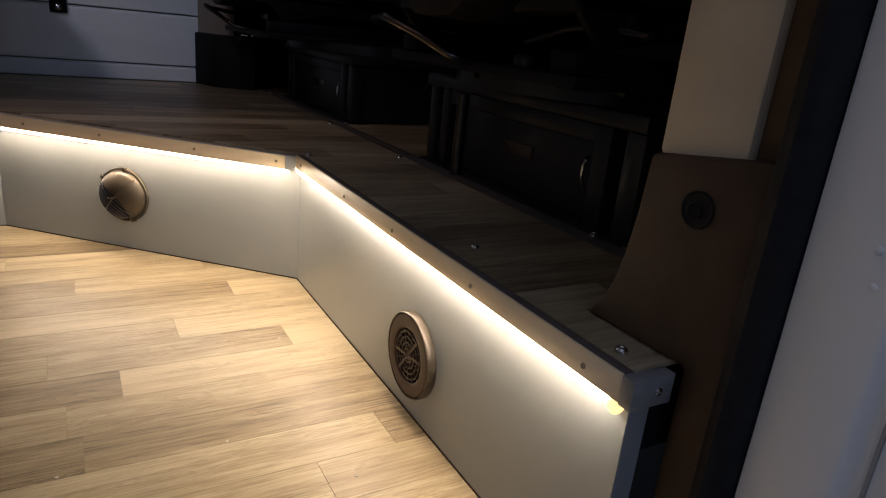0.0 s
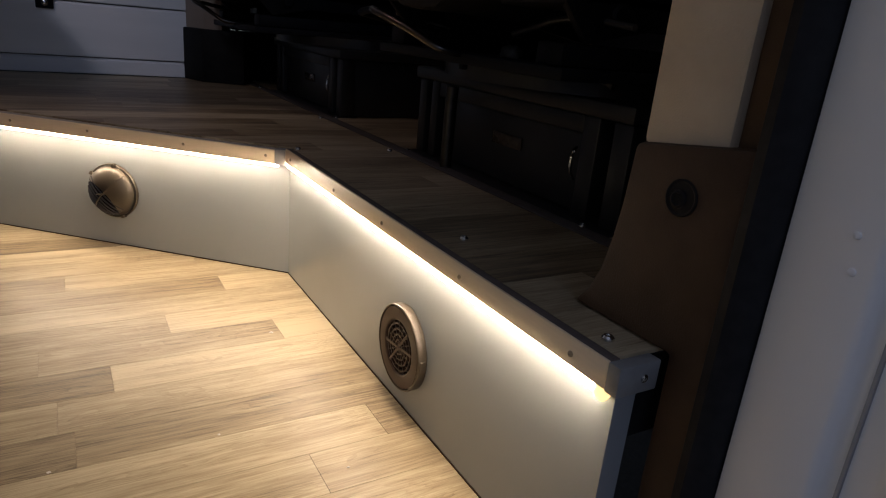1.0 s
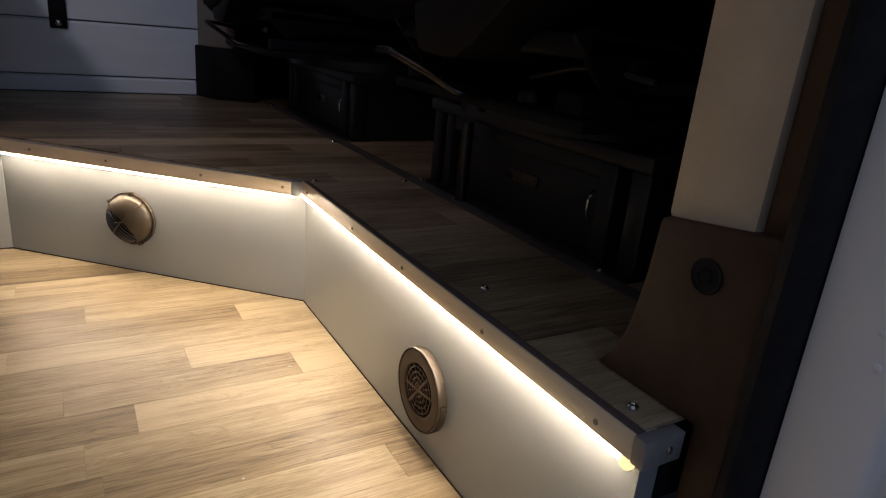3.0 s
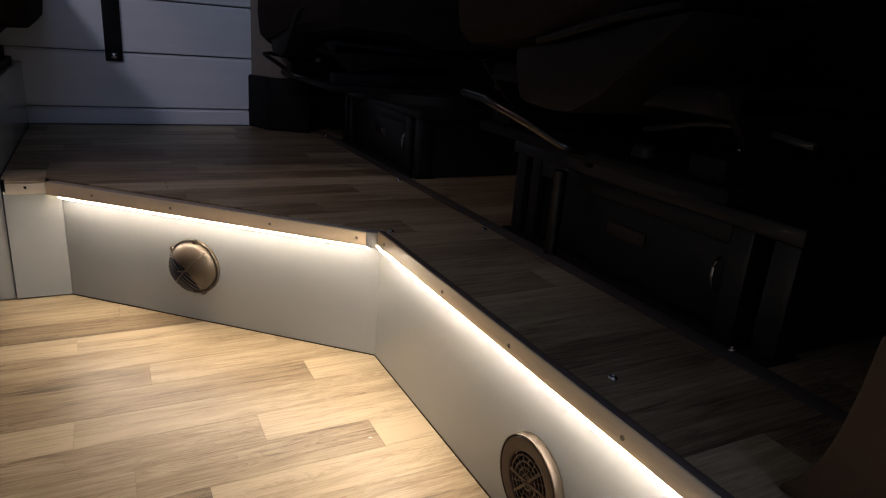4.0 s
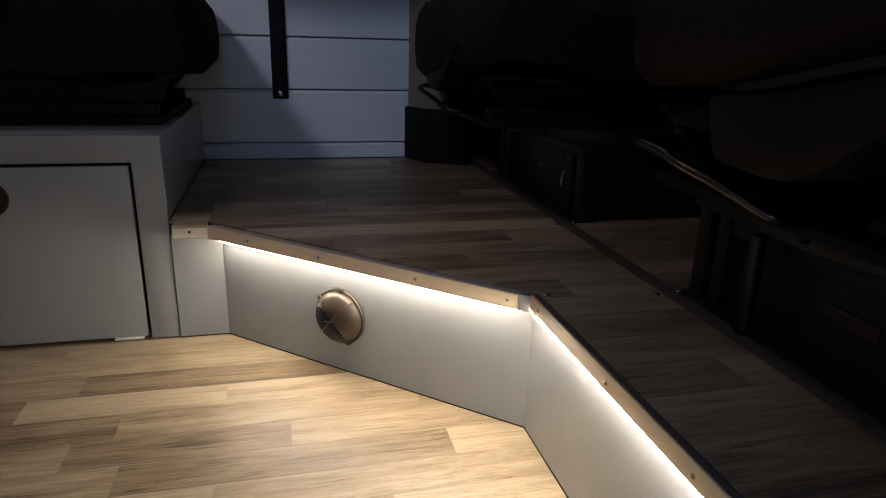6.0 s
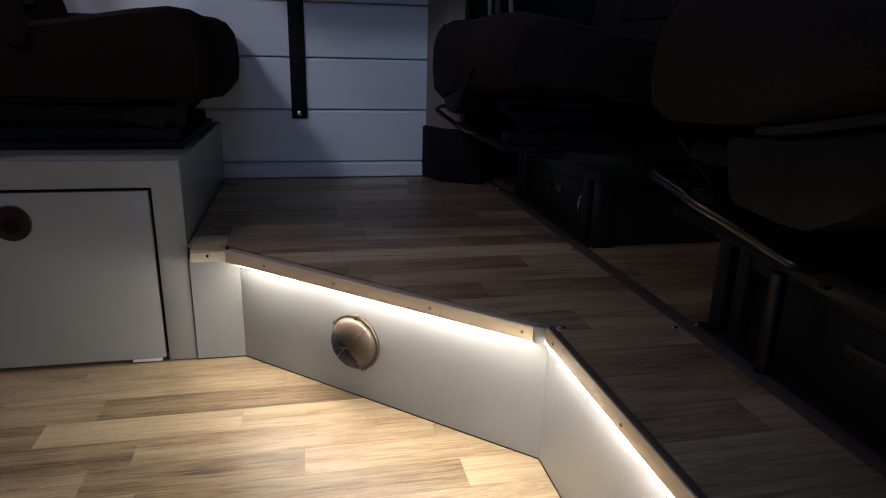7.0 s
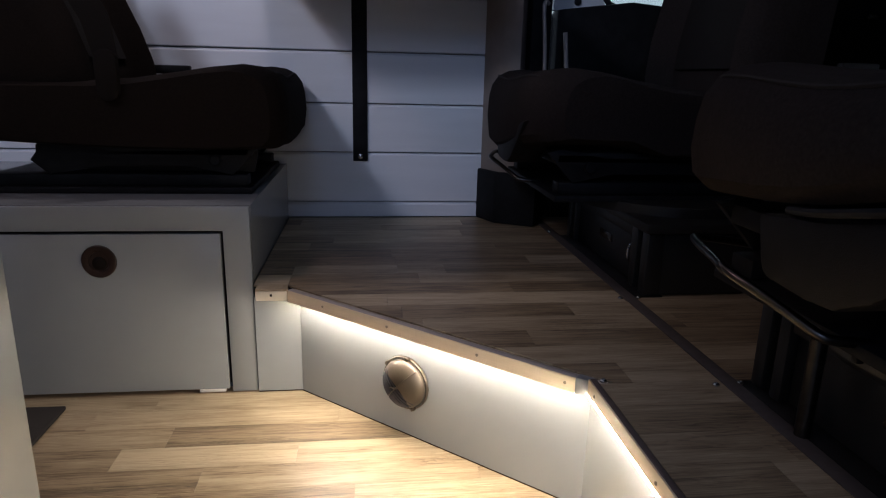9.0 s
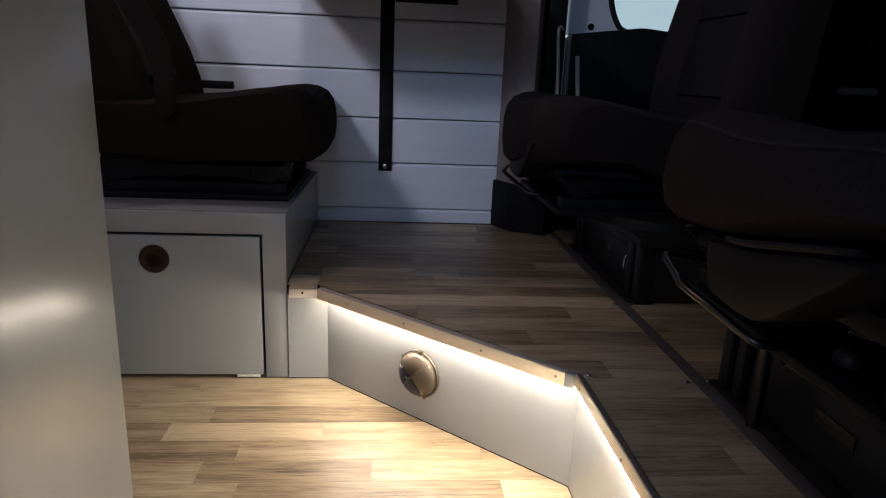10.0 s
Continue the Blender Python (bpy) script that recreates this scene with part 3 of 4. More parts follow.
def seat(name, label, m, group, lean=0.0, set_back=0.0, arch=(0.022, 0.162, 0.147), cloth=None):
    """A van seat facing local -x, on its slide rails; the origin is the middle of its support."""
    t = thing(name, label, "seat", m, group)
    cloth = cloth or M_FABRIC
    cushion = [(-0.267, 0.101), (-0.272, 0.140), (-0.270, 0.178), (-0.264, 0.203), (-0.250, 0.222), (-0.228, 0.233), (-0.195, 0.237), (-0.14, 0.231),
               (-0.07, 0.219), (0.0, 0.208), (0.08, 0.202), (0.17, 0.20), (0.20, 0.19), (0.205, 0.15), (0.19, 0.100), (0.1, 0.088), (0.0, 0.084), (-0.1, 0.083),
               (-0.19, 0.084), (-0.252, 0.087)]
    deep = 0.13 if lean else max(0.0, set_back - 0.06)
    cushion = [(x + (deep if x > 0.15 else 0.0), z) for x, z in cushion]
    st = []
    for k in range(17):
        u = -1 + 2 * k / 16
        y = 0.232 * math.copysign(1 - (1 - abs(u)) ** 1.6, u)
        edge = max(0.0, (abs(y) - 0.185) / 0.047)
        st.append((y, 1.0 - 0.13 * edge ** 2.2, 0.0, -0.010 * math.exp(-(y / 0.1) ** 2) - 0.004 * edge))
    bm = loft(cushion, st)
    if not lean:
        # the swivel seats' front rises in a shallow arch along its lower edge
        for v in bm.verts:
            if v.co.z < 0.16 and v.co.x < -0.05:
                v.co.z += (arch[0] + arch[1] * max(0.0, arch[2] - v.co.y)) * min(1.0, (0.16 - v.co.z) / 0.05)
        # and its front corners are rounded in plan
        for v in bm.verts:
            v.co.x += round_corner(v.co.x, v.co.y)
    c = part("cushion", bm, cloth, t)
    seam = [(-0.2495 + 0.25 * max(0, abs(y) - 0.15) ** 1.5, y, 0.2235 - 0.010 * math.exp(-(y / 0.1) ** 2) - 0.12 * max(0, abs(y) - 0.15)) for y in [-0.188 + 0.376 * k / 16 for k in range(17)]]
    line = [(0.10, -0.210, 0.190), (-0.08, -0.211, 0.205), (-0.18, -0.211, 0.214), (-0.225, -0.205, 0.215)] + seam + [(-0.225, 0.205, 0.215), (-0.18, 0.211, 0.214), (-0.08, 0.211, 0.205), (0.10, 0.210, 0.190)]
    if not lean:
        line = [(x + round_corner(x, y), y, z) for x, y, z in line]
    part("piping", tube(line, 0.0022, 6, smooth_path=2), M_FABRIC2, c, "lighter seam piping")
    back = [(0.09, 0.175), (0.090, 0.24), (0.097, 0.31), (0.118, 0.41), (0.145, 0.52), (0.172, 0.64), (0.188, 0.71), (0.208, 0.748), (0.238, 0.75), (0.258, 0.72),
            (0.252, 0.62), (0.238, 0.50), (0.224, 0.38), (0.214, 0.26), (0.204, 0.17), (0.145, 0.15)]
    back = [(x + (deep if i > 8 and i < 15 else 0.0), z) for i, (x, z) in enumerate(back)]
    back = [(x + set_back + lean * max(0.0, z - 0.2), z) for x, z in back]
    st = []
    for k in range(25):
        u = -1 + 2 * k / 24
        y = 0.21 * math.copysign(1 - (1 - abs(u)) ** 1.4, u)
        bolster = math.exp(-((abs(y) - 0.185) / 0.035) ** 2)
        edge = max(0.0, (abs(y) - 0.185) / 0.04)
        st.append((y, 1.0 - 0.10 * edge ** 2, -0.045 * bolster + 0.02 * edge, 0.0))
    bk = part("backrest", loft(back, st), cloth, t)
    for za, zb in ((1, 3), (3, 6)):
        prof = [(x - 0.006, z + (0.004 if i == 0 else 0)) for i, (x, z) in enumerate(back[za:zb + 1])]
        prof = prof + [(x + 0.02, z) for x, z in reversed(prof)]
        part("back_panel", loft(prof, [(-0.122, 0.96, 0.004, 0), (-0.115, 1, 0, 0), (0.115, 1, 0, 0), (0.122, 0.96, 0.004, 0)]), M_INSERT, bk, "stitched fabric insert")
    part("seat_pan", bm_box(-0.20, 0.18, -0.19, 0.19, 0.066, 0.09, bevel=0.006), M_BLACK, t, "black plastic seat pan")
    for s in (-1, 1):
        part("slide_rail", bm_box(-0.19, 0.20 + deep, s * 0.165 - 0.02, s * 0.165 + 0.02, 0.012, 0.034, bevel=0.003), M_BLACKMETAL, t)
        part("side_bracket", prism([(-0.165, 0.034), (-0.215, 0.088), (-0.19, 0.095), (-0.1, 0.08), (0.05, 0.08), (0.16, 0.098), (0.19, 0.06), (0.16, 0.034), (0.06, 0.05), (-0.09, 0.05)],
                                    s * 0.185 - 0.005, s * 0.185 + 0.005, axis="y", bevel=0.0015), M_BLACKMETAL, t)
        mk = Matrix.Translation((-0.135, s * 0.19, 0.062)) @ Euler((radians(-90 * s), 0, 0)).to_matrix().to_4x4()
        part("pivot_bolt", lathe([(0.011, 0), (0.011, 0.006), (0.008, 0.009), (0, 0.009)], 16, mk), M_BLACKMETAL, t)
        part("hinge_cover", lathe([(0.036, 0), (0.036, 0.02), (0.03, 0.026), (0, 0.027)], 28, Matrix.Translation((0.13, s * 0.205, 0.15)) @ Euler((radians(-90 * s), 0, 0)).to_matrix().to_4x4()), M_BLACK, t, "black hinge cover")
    if not lean:
        part("front_valance", prism([(0.042, 0.108), (0.029, 0.064), (0.020, 0.056), (-0.03, 0.053), (-0.062, 0.055), (-0.095, 0.072), (-0.13, 0.098), (-0.165, 0.124), (-0.19, 0.146), (-0.127, 0.137), (-0.034, 0.117)], -0.262, -0.12, axis="x", bevel=0.006), M_VALANCE, t, "dark grey plastic valance")
    part("base_plate", bm_box(-0.20, 0.21 + deep, -0.2, 0.2, 0.0, 0.0118, bevel=0.002), M_BLACKMETAL, t)
    part("cross_tube", tube([(-0.1, -0.18, 0.06), (-0.1, 0.18, 0.06)], 0.011, 12), M_BLACKMETAL, t)
    part("cable", tube([(-0.13, -0.15, 0.06), (-0.12, -0.08, 0.075), (-0.1, 0.0, 0.05), (-0.14, 0.08, 0.07), (-0.1, 0.15, 0.05)], 0.004, 8, smooth_path=2), M_BLACK, t)
    return t


def lever(t):
    """Slide release bar under the front of a swivel seat."""
    b = part("release_bar", tube([(-0.14, 0.205, 0.034), (-0.222, 0.203, 0.047), (-0.236, 0.192, 0.048), (-0.264, 0.085, 0.051), (-0.271, 0.066, 0.050), (-0.250, 0.022, 0.035), (-0.230, -0.010, 0.018), (-0.221, -0.017, 0.013), (-0.18, -0.020, 0.010)], 0.0046, 12, smooth_path=2), M_CHROME, t, "dull steel release bar")
    part("bar_bracket", bm_box(-0.198, -0.190, -0.024, -0.016, -0.006, 0.012, bevel=0.002), M_BLACKMETAL, t)
    return b


near = seat("cab_seat", "dark fabric swivel cab seat turned to face the rear", pose(0.706, 0.832, 0.354), "cab seats", set_back=0.03)
lever(near)
part("valance_lip", tube([(-0.255, 0.010, 0.1165), (-0.264, -0.034, 0.1225), (-0.265, -0.089, 0.1345), (-0.262, -0.127, 0.1425), (-0.250, -0.165, 0.149)], 0.0036, 8, smooth_path=1), M_BLACK, near, "black lip along the valance")
part("side_lever", tube([(-0.146, -0.043, 0.038), (-0.146, -0.080, 0.046), (-0.146, -0.118, 0.056), (-0.146, -0.168, 0.058), (-0.146, -0.228, 0.052)], 0.0032, 8, smooth_path=2), M_KNOB, near, "thin dull grey side lever")
part("lever_knob", bm_box(-0.166, -0.147, -0.071, -0.045, 0.006, 0.026, bevel=0.008, segments=3), M_KNOB, near, "worn grey plastic knob")
part("slide_rod", tube([(-0.157, 0.236, 0.054), (-0.138, 0.19, 0.046), (-0.118, 0.14, 0.038)], 0.0050, 10), M_CHROME, near, "dull steel rod")
part("bracket_bolt", lathe([(0.0055, 0), (0.0052, 0.002), (0.0032, 0.0034), (0, 0.0036)], 14, Matrix.Translation((-0.110, -0.135, 0.032)) @ Euler((0, radians(-90), 0)).to_matrix().to_4x4()), M_SCREW, near, "bright bolt")
part("bracket_arm", tube([(-0.112, -0.135, 0.030), (-0.106, -0.150, 0.004), (-0.100, -0.168, -0.004)], 0.0060, 8, smooth_path=1), M_KNOB, near, "dark grey bracket arm")
far = seat("cab_seat", "dark fabric swivel cab seat turned to face the rear", pose(0.650, 1.685, 0.352), "cab seats", set_back=0.068, arch=(-0.010, 0.125, 0.054))
lever(far)
left = seat("travel_seat", "dark brown fabric seat with belt bolted on the grey seat box", pose(-0.303, 1.80, 0.3455, 0, 0, 180), "", 0.22, 0.016, cloth=M_DIMFABRIC)
part("belt", prism([(0.165, 0.62), (0.215, 0.60), (0.058, 0.30), (0.043, 0.24), (0.004, 0.24), (0.012, 0.31)], 0.233, 0.237, axis="y"), M_WEBBING, left, "brownish seat belt webbing")
bk = part("belt_anchor", prism([(0.0235 + 0.0185 * math.cos(a), (0.1865 if math.sin(a) < 0 else 0.236) + 0.0185 * math.sin(a)) for a in [2 * math.pi * k / 24 for k in range(24)]], 0.2305, 0.246, axis="y", bevel=0.004), M_WEBBING, left, "brown belt anchor cover")
part("side_cover", prism([(-0.20, 0.036), (-0.21, 0.085), (0.10, 0.094), (0.138, 0.096), (0.112, 0.05), (0.105, 0.036)], 0.150, 0.158, axis="y", bevel=0.002), M_BLACK, left, "black plastic side cover")
part("buckle", bm_box(0.000, 0.10, -0.232, -0.212, 0.214, 0.234, bevel=0.004), M_BLACK, left, "black belt buckle")


# ---- pedestals of the cab seats ----
def pedestal(m):
    t = thing("seat_pedestal", "black steel seat pedestal standing on the raised floor", "seat base", m, "seat pedestals")
    part("top_plate", bm_box(-0.006, 0.40, -0.226, 0.226, 0.113, 0.1305, bevel=0.003), M_PEDESTAL, t)
    for y0, y1 in ((-0.222, -0.195), (-0.175, -0.15), (0.165, 0.185), (0.20, 0.222)):
        part("post", bm_box(0.0, 0.03, y0, y1, 0.002, 0.1128, bevel=0.003), M_PEDESTAL, t)
    part("front_panel", bm_box(0.012, 0.024, -0.1495, 0.1645, 0.004, 0.1125, bevel=0.002), M_PEDESTAL, t)
    part("front_rail", bm_box(0.002, 0.0118, -0.149, 0.164, 0.092, 0.1125, bevel=0.002), M_PEDESTAL, t)
    for s in (-1, 1):
        part("side_plate", bm_box(0.031, 0.39, s * 0.214 - 0.004, s * 0.214 + 0.004, 0.002, 0.1128, bevel=0.001), M_PEDESTAL, t)
    part("rear_plate", bm_box(0.385, 0.392, -0.209, 0.209, 0.002, 0.1128), M_PEDESTAL, t)
    part("swivel_plate", lathe([(0.19, 0.131), (0.19, 0.149), (0.186, 0.1515), (0.0, 0.1515)], 48, Matrix.Translation((0.132, 0, 0))), M_PEDESTAL, t)
    part("foot_flange", bm_box(-0.014, 0.035, -0.226, 0.226, 0.0005, 0.0019, bevel=0.0004), M_PEDESTAL, t)
    part("warning_label", bm_box(0.0098, 0.0119, -0.034, 0.030, 0.050, 0.066, bevel=0.0008), M_LABEL, t, "worn shiny brown label")
    part("loop", tube([(0.008, -0.137, 0.075), (0.002, -0.138, 0.07), (0.0, -0.139, 0.05), (0.008, -0.139, 0.04)], 0.0022, 8, smooth_path=1), M_SCREW, t, "bright steel wire loop")
    return t


ped = pedestal(pose(0.588, 0.832, DECK))
copy_thing(ped, pose(0.588, 1.602, DECK))
part("round_post", tube([(-0.0165, 0.098, 0.002), (-0.0165, 0.098, 0.113)], 0.0085, 16), M_CHROME, ped, "dull steel tube at the front")

# ---- floor joint strip with screws ----
strip = thing("joint_strip", "dark floor joint strip screwed across the raised floor", "strip")
part("strip", bm_box(0.5515, 0.5725, 0.43, 2.0, DECK + 0.0005, DECK + 0.0024, bevel=0.0008), M_STRIP, strip)
for i, (x, y) in enumerate(((0.541, 1.050), (0.574, 1.052), (0.545, 1.373), (0.577, 1.373), (0.403, 1.070), (0.424, 0.640), (0.408, 0.431), (0.556, 1.86), (0.57, 0.64))):
    bm = lathe([(0.0046, 0.0), (0.0044, 0.0016), (0.003, 0.003), (0.0014, 0.0032), (0.001, 0.0022), (0, 0.0021)], 16, Matrix.Translation((x, y, DECK + (0.0006 if abs(x - 0.56) > 0.01 else 0.0028))))
    if abs(x - 0.562) < 0.03:
        part("screw", bm, M_SCREW, strip, "bright dome-headed screw")
    else:
        tagged(mesh_ob("floor_screw", bm, M_SCREW), "bright dome-headed screw in the raised floor", "screw", "floor screws")

# ---- shelf bracket ----
br = thing("table_bracket", "black flat steel table bracket bolted to the boards", "bracket")
part("upright", prism([(0.0785, 0.3555), (0.0800, 0.3535), (0.1140, 0.3535), (0.1155, 0.3555), (0.1155, 0.828), (0.0785, 0.828)], 2.034, 2.0398, axis="y", bevel=0.0008), M_BLACKMETAL, br)
part("arm", bm_box(0.0785, 0.1155, 1.70, 2.0335, 0.822, 0.828, bevel=0.001), M_BLACKMETAL, br)
mb = Matrix.Translation((0.097, 2.034, 0.366)) @ Euler((radians(90), 0, 0)).to_matrix().to_4x4()
part("bolt", lathe([(0.0075, 0), (0.0072, 0.0025), (0.0045, 0.0042), (0, 0.0046)], 20, mb), M_SCREW, br, "bright domed bolt")
tagged(mesh_ob("table_leaf", bm_box(-0.128, 0.41, 1.583, 2.0395, 0.8285, 0.848, bevel=0.002), M_BROWN), "dark wooden table leaf fixed over the painted boards", "table")
tagged(mesh_ob("table_batten", bm_box(0.118, 0.28, 2.022, 2.0398, 0.797, 0.8283, bevel=0.001), M_BLACKMETAL), "black batten under the wooden table leaf", "batten")

# ---- kitchen unit beside the door ----
ku = thing("kitchen_unit", "tall grey satin-painted kitchen unit beside the door", "cabinet")
# The unseen upper part is sized to shade the deck from the kitchen lamp.
part("end_panel", bm_box(-0.166, -0.148, 0.335, 0.844, 0.0, 1.15, bevel=0.0015), M_LAMINATE, ku)
part("body", bm_box(-0.80, -0.1665, 0.335, 0.840, 0.0, 1.149), M_LAMINATE, ku)

tagged(mesh_ob("floor_mat", bm_box(-0.95, -0.403, 0.846, 1.430, 0.0005, 0.008, bevel=0.003), M_MAT), "dark pile mat on the oak floor", "mat")

# a few pale crumbs lying on the low floor
rc = random.Random(3)
M_CRUMB = material("pale_crumb", (0.7, 0.66, 0.6), 0.8, second=(0.6, 0.55, 0.48), scale=400)
for x, y, size in ((0.318, 0.905, 0.0022), (0.072, 0.712, 0.0014), (0.213, 0.712, 0.0012), (0.309, 0.618, 0.0014)):
    bm = bmesh.new()
    bmesh.ops.create_icosphere(bm, subdivisions=1, radius=size)
    for v in bm.verts:
        v.co = Vector((x + v.co.x * rc.uniform(0.8, 1.8), y + v.co.y * rc.uniform(0.6, 1.2), size * 0.45 + v.co.z * 0.5))
    tagged(mesh_ob("crumb", bm, M_CRUMB, smooth=False), "tiny pale crumb lying on the oak floor", "crumb", "crumbs on the floor")

# ---- cab ----
structure("cab_floor", bm_box(2.0005, 2.3, 0.41, 2.04, 0.0, DECK - 0.02), M_BLACK, "black cab floor")
structure("cab_roof", bm_box(1.2005, 2.2, 0.3, 2.1, 1.5, 1.55), M_LINING, "grey cab roof lining")
structure("cab_bulk", bm_box(1.2, 1.203, 0.27, 2.14, 1.5, 1.95), M_LINING, "grey lining over the cab")
dash = thing("dashboard", "black moulded dashboard under the dark windscreen", "dashboard")
part("body", prism([(1.62, DECK), (1.55, 0.55), (1.50, 0.72), (1.56, 0.82), (1.75, 0.86), (2.3, 0.80), (2.3, DECK)], 0.42, 2.04, axis="y", bevel=0.01), M_BLACK, dash)
# Added sheet that keeps the sky's light out of the cab front.
structure("windscreen_blind", prism([(2.30, 0.82), (2.34, 0.82), (2.14, 1.52), (2.10, 1.5)], 0.3, 2.1, axis="y"), M_BLACK, "added dark sheet closing the windscreen")
structure("cab_door_passenger", prism([(0.565, -0.2), (2.3, -0.2), (2.3, 1.5), (0.565, 1.5)], 0.36, 0.405, axis="y"), M_BLACK, "black lined passenger door")
drv = tagged(new("door_driver"), "driver's door, black lower lining, white metal round the window", "door", kind="structure")
part("lining", prism([(0.60, DECK - 0.1), (2.2, DECK - 0.1), (2.2, 0.74), (0.95, 0.752), (0.80, 0.765), (0.66, 0.748), (0.60, 0.74)], 2.06, 2.12, axis="y", bevel=0.006), M_BLACKMETAL, drv, "black door lining")
part("metal_frame", prism([(0.60, 0.742), (0.75, 0.742), (0.72, 0.79), (0.705, 0.85), (0.70, 0.95), (0.70, 1.5), (0.60, 1.5)], 2.10, 2.14, axis="y", bevel=0.003), M_BODY, drv, "white metal window frame")
part("seal", tube([(0.99, 2.098, 0.742), (0.76, 2.098, 0.745), (0.725, 2.098, 0.79), (0.708, 2.098, 0.85), (0.703, 2.098, 1.0), (0.703, 2.098, 1.48)], 0.008, 10, smooth_path=2), M_RUBBER, drv, "black window seal")
part("lock_button", lathe([(0.009, 0), (0.009, 0.004), (0.006, 0.006), (0, 0.006)], 20, Matrix.Translation((0.662, 2.10, 0.764)) @ Euler((radians(90), 0, 0)).to_matrix().to_4x4()), M_BLACK, drv, "black round plug")
gl = part("pane", prism([(0.70, 0.74), (1.02, 0.74), (1.02, 1.48), (0.70, 1.48)], 2.112, 2.116, axis="y"), M_GLASS, drv, "clear side window", smooth=False)
gl.visible_shadow = False
part("inner_handle", bm_box(1.445, 1.475, 2.040, 2.0595, 0.742, 0.756, bevel=0.004), M_SCREW, drv, "bright inner door handle")
part("armrest_trim", bm_box(1.39, 1.50, 2.030, 2.0595, 0.610, 0.630, bevel=0.006), M_LINING, drv, "grey armrest trim")
# Added panel over the rest of the window, blocking light from outside.
part("front_blocker", prism([(1.021, 0.74), (2.35, 0.74), (2.35, 1.52), (1.021, 1.52)], 2.10, 2.14, axis="y"), M_BLACK, drv, "added black panel in place of the front window")
part("header", bm_box(0.58, 1.02, 2.10, 2.14, 1.481, 1.95), M_LINING, drv)
part("outer_skin", bm_box(0.58, 2.35, 2.141, 2.15, -0.2, 0.735), M_BODY, drv, "white outer skin")
part("grab_rod", tube([(0.552, 1.975, 0.56), (0.547, 1.975, 0.66), (0.540, 1.975, 0.735), (0.545, 1.98, 0.752), (0.556, 1.99, 0.745)], 0.0048, 10, smooth_path=1), M_ROD, drv, "pale upright rod with a bent end")
part("grab_rod", tube([(0.612, 1.985, 0.56), (0.604, 1.985, 0.64), (0.600, 1.985, 0.680)], 0.0055, 10), M_ROD, drv, "pale upright rod")
structure("trim_belt_column", bm_box(0.515, 0.566, 1.99, 2.06, 0.34, 1.5, bevel=0.006), M_BLACKMETAL, "black belt column beside the driver's door")
structure("wall_front", bm_box(2.3, 2.35, 0.3, 2.1, -0.2, 0.82), M_BLACK, "black bulkhead under the windscreen")
yard = structure("backdrop_yard", bm_box(-0.5, 4.0, 4.0, 4.05, -0.6, 3.0), M_OUTSIDE, "pale backdrop outside the driver's window, glowing by itself")


# ---- planks ----
def clipped_plank(x0, x1, y0, y1, z, cuts):
    """One plank, 3 mm thick with a slight chamfer, cut along the given (point, outward normal) lines."""
    bm = prism([(x0 + 0.0002, y0 + 0.0002), (x1 - 0.0002, y0 + 0.0002), (x1 - 0.0002, y1 - 0.0002), (x0 + 0.0002, y1 - 0.0002)], z - 0.003, z)
    for co, no in cuts:
        bmesh.ops.bisect_plane(bm, geom=bm.verts[:] + bm.edges[:] + bm.faces[:], plane_co=co, plane_no=no, clear_outer=True)
        holes = [e for e in bm.edges if e.is_boundary]
        if holes:
            bmesh.ops.holes_fill(bm, edges=holes)
    if len(bm.faces) < 4:
        bm.free()
        return None
    return bm


PITCH, LENGTH = 0.0587, 0.406
rng = random.Random(7)
low = tagged(new("floor_planks"), "light oak wood-print vinyl plank floor", "floor", kind="structure")
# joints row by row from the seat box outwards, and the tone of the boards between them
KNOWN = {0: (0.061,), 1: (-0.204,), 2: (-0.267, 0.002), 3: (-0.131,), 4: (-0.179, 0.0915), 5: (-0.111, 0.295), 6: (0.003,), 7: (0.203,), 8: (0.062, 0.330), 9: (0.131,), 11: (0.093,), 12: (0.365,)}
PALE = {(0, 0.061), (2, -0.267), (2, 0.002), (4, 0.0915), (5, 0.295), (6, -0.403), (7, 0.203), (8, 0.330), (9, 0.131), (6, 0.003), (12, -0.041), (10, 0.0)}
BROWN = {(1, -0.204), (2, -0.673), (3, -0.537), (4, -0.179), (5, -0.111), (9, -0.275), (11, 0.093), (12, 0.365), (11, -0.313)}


def joints_for(known, x0, x1):
    xs = sorted(known) if known else [x0 + rng.uniform(0.0, LENGTH)]
    while xs[0] > x0:
        xs.insert(0, xs[0] - LENGTH)
    while xs[-1] < x1:
        xs.append(xs[-1] + LENGTH)
    return xs


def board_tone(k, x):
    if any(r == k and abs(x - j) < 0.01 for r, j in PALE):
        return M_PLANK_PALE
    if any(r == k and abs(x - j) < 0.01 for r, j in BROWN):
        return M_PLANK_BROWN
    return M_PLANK


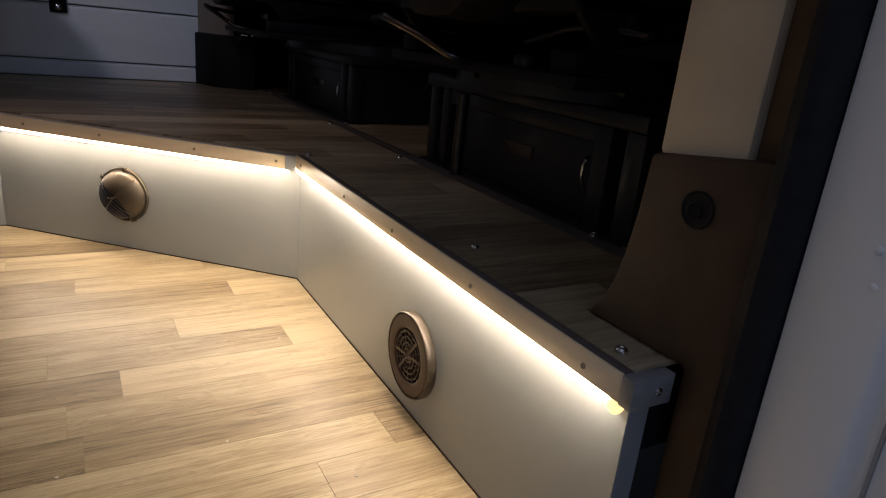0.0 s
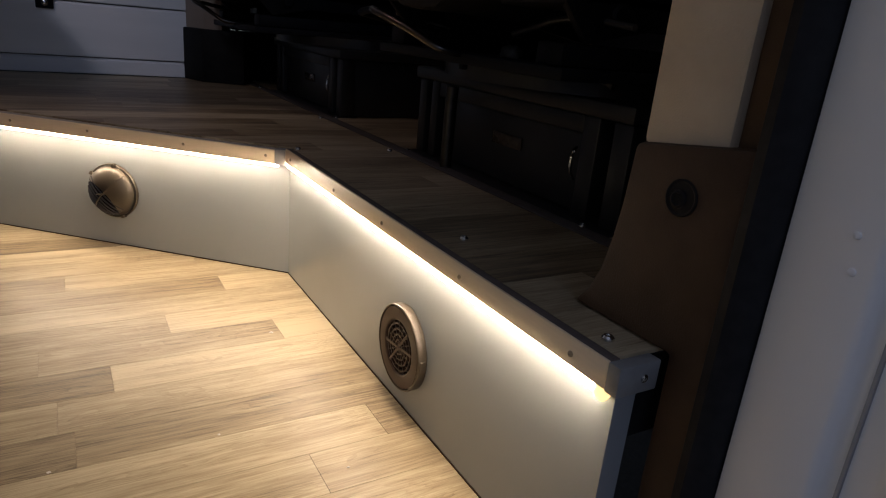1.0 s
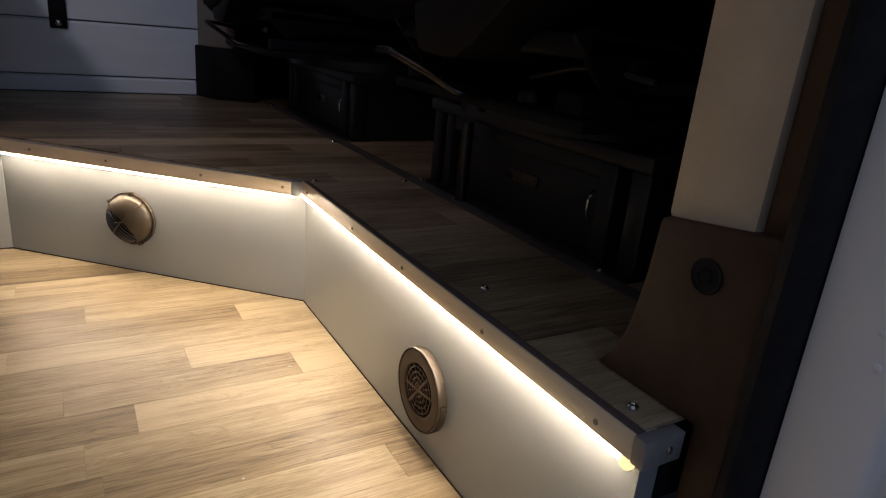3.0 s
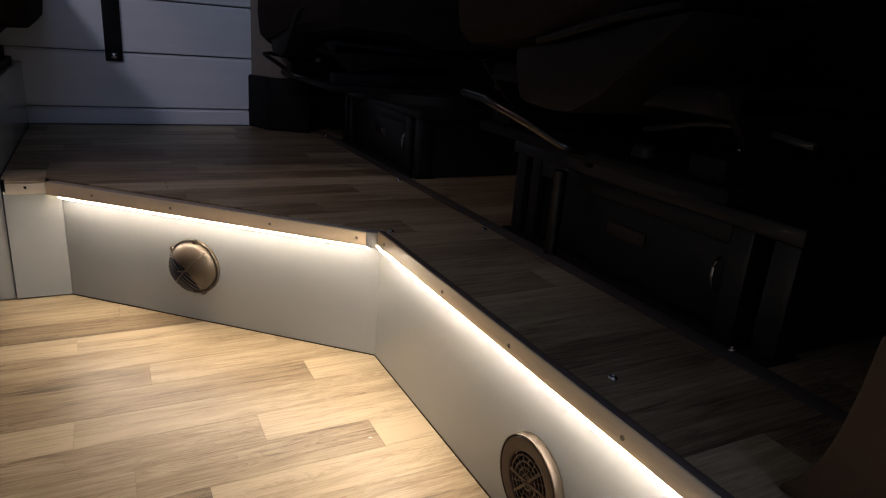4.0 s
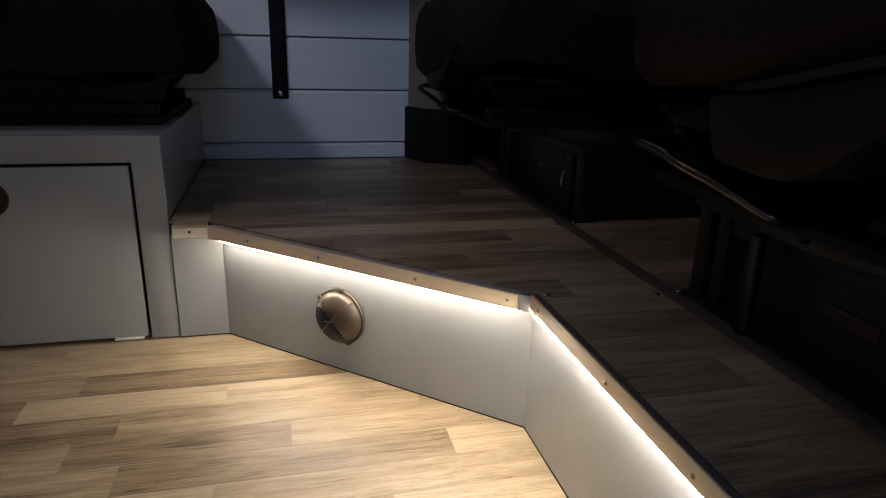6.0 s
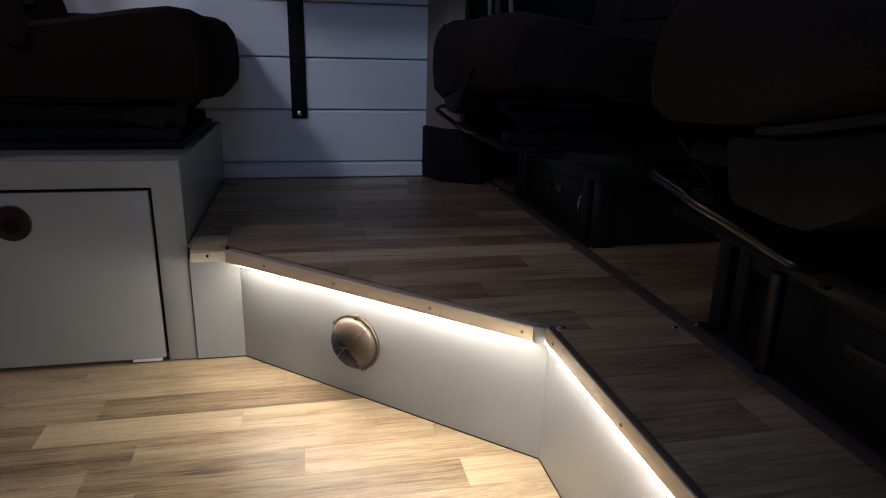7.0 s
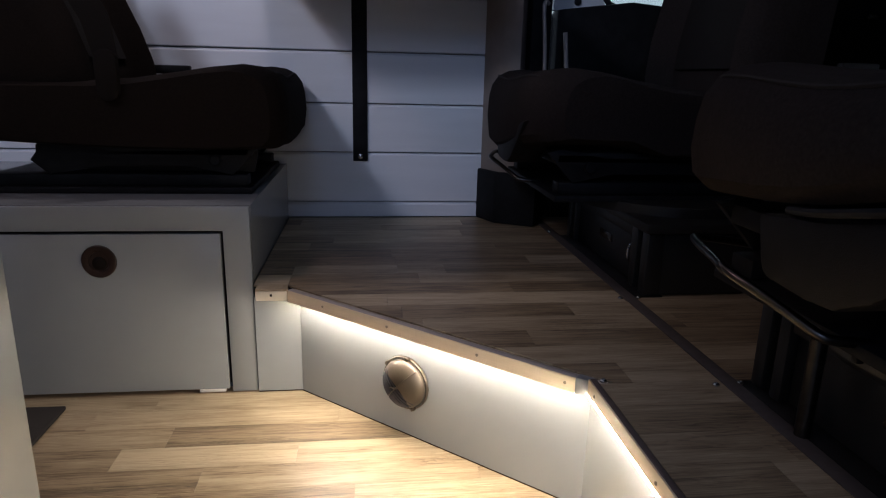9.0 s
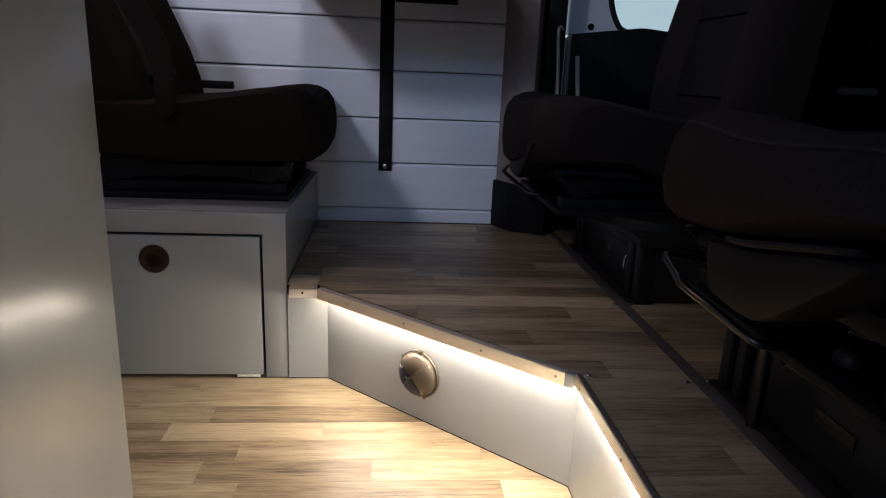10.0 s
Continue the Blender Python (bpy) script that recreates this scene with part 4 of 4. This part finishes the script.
for k in range(-1, 19):
    top = 1.414 - PITCH * k
    if top - PITCH < 0.33:
        break
    xs = joints_for(KNOWN.get(k), -1.2, 0.43)
    for a, b in zip(xs, xs[1:]):
        a2, b2 = max(a, -1.2), min(b, 0.43)
        if b2 - a2 < 0.01:
            continue
        bm = clipped_plank(a2, b2, top - PITCH, min(top, 1.5), 0.0, [])
        if bm:
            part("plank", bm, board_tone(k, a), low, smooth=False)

deck = tagged(new("platform_planks"), "oak wood-print vinyl planks on the raised cab floor", "floor", kind="structure")
KNOWN_DECK = {-7: (0.169, 0.444), -6: (0.170, 0.262), -4: (0.370,), -2: (0.166, 0.442), 0: (0.347,), 2: (0.440,), 6: (0.385, 0.51)}
nq = Vector((nd.x, nd.y, 0))
edge_co = Vector((P0.x, P0.y, 0)) + nq * 0.0132
for k in range(-14, 15):
    top = 1.242 - PITCH * k
    if top - PITCH > 2.04 or top < 0.41:
        continue
    xs = joints_for(KNOWN_DECK.get(k), -0.088, 1.62)
    for a, b in zip(xs, xs[1:]):
        a2, b2 = max(a, -0.0812 if top < 1.478 else -0.088), min(b, 1.62)
        if b2 - a2 < 0.01:
            continue
        lo, hi = max(top - PITCH, 0.410), min(top, 2.0395)
        if hi - lo < 0.004:
            continue
        whole = lo > 1.55
        for s0, s1 in ((a2, min(b2, 0.562 if whole else -0.0275)), (b2 if whole else max(a2, -0.0275), min(b2, 0.562)), (max(a2, 0.562), b2)):
            if s1 - s0 < 0.005:
                continue
            cuts = [((0.3975, 0, 0), (-1, 0, 0))] if hi < 1.10 else [(edge_co, nq)]
            if lo < 1.10 <= hi:
                cuts = [(edge_co, nq)]
            if whole:
                cuts = []
            elif s0 < -0.03:
                cuts = [((0, 1.4500, 0), (0, -1, 0))]
            bm = clipped_plank(s0, s1, lo, hi, DECK, cuts)
            if bm:
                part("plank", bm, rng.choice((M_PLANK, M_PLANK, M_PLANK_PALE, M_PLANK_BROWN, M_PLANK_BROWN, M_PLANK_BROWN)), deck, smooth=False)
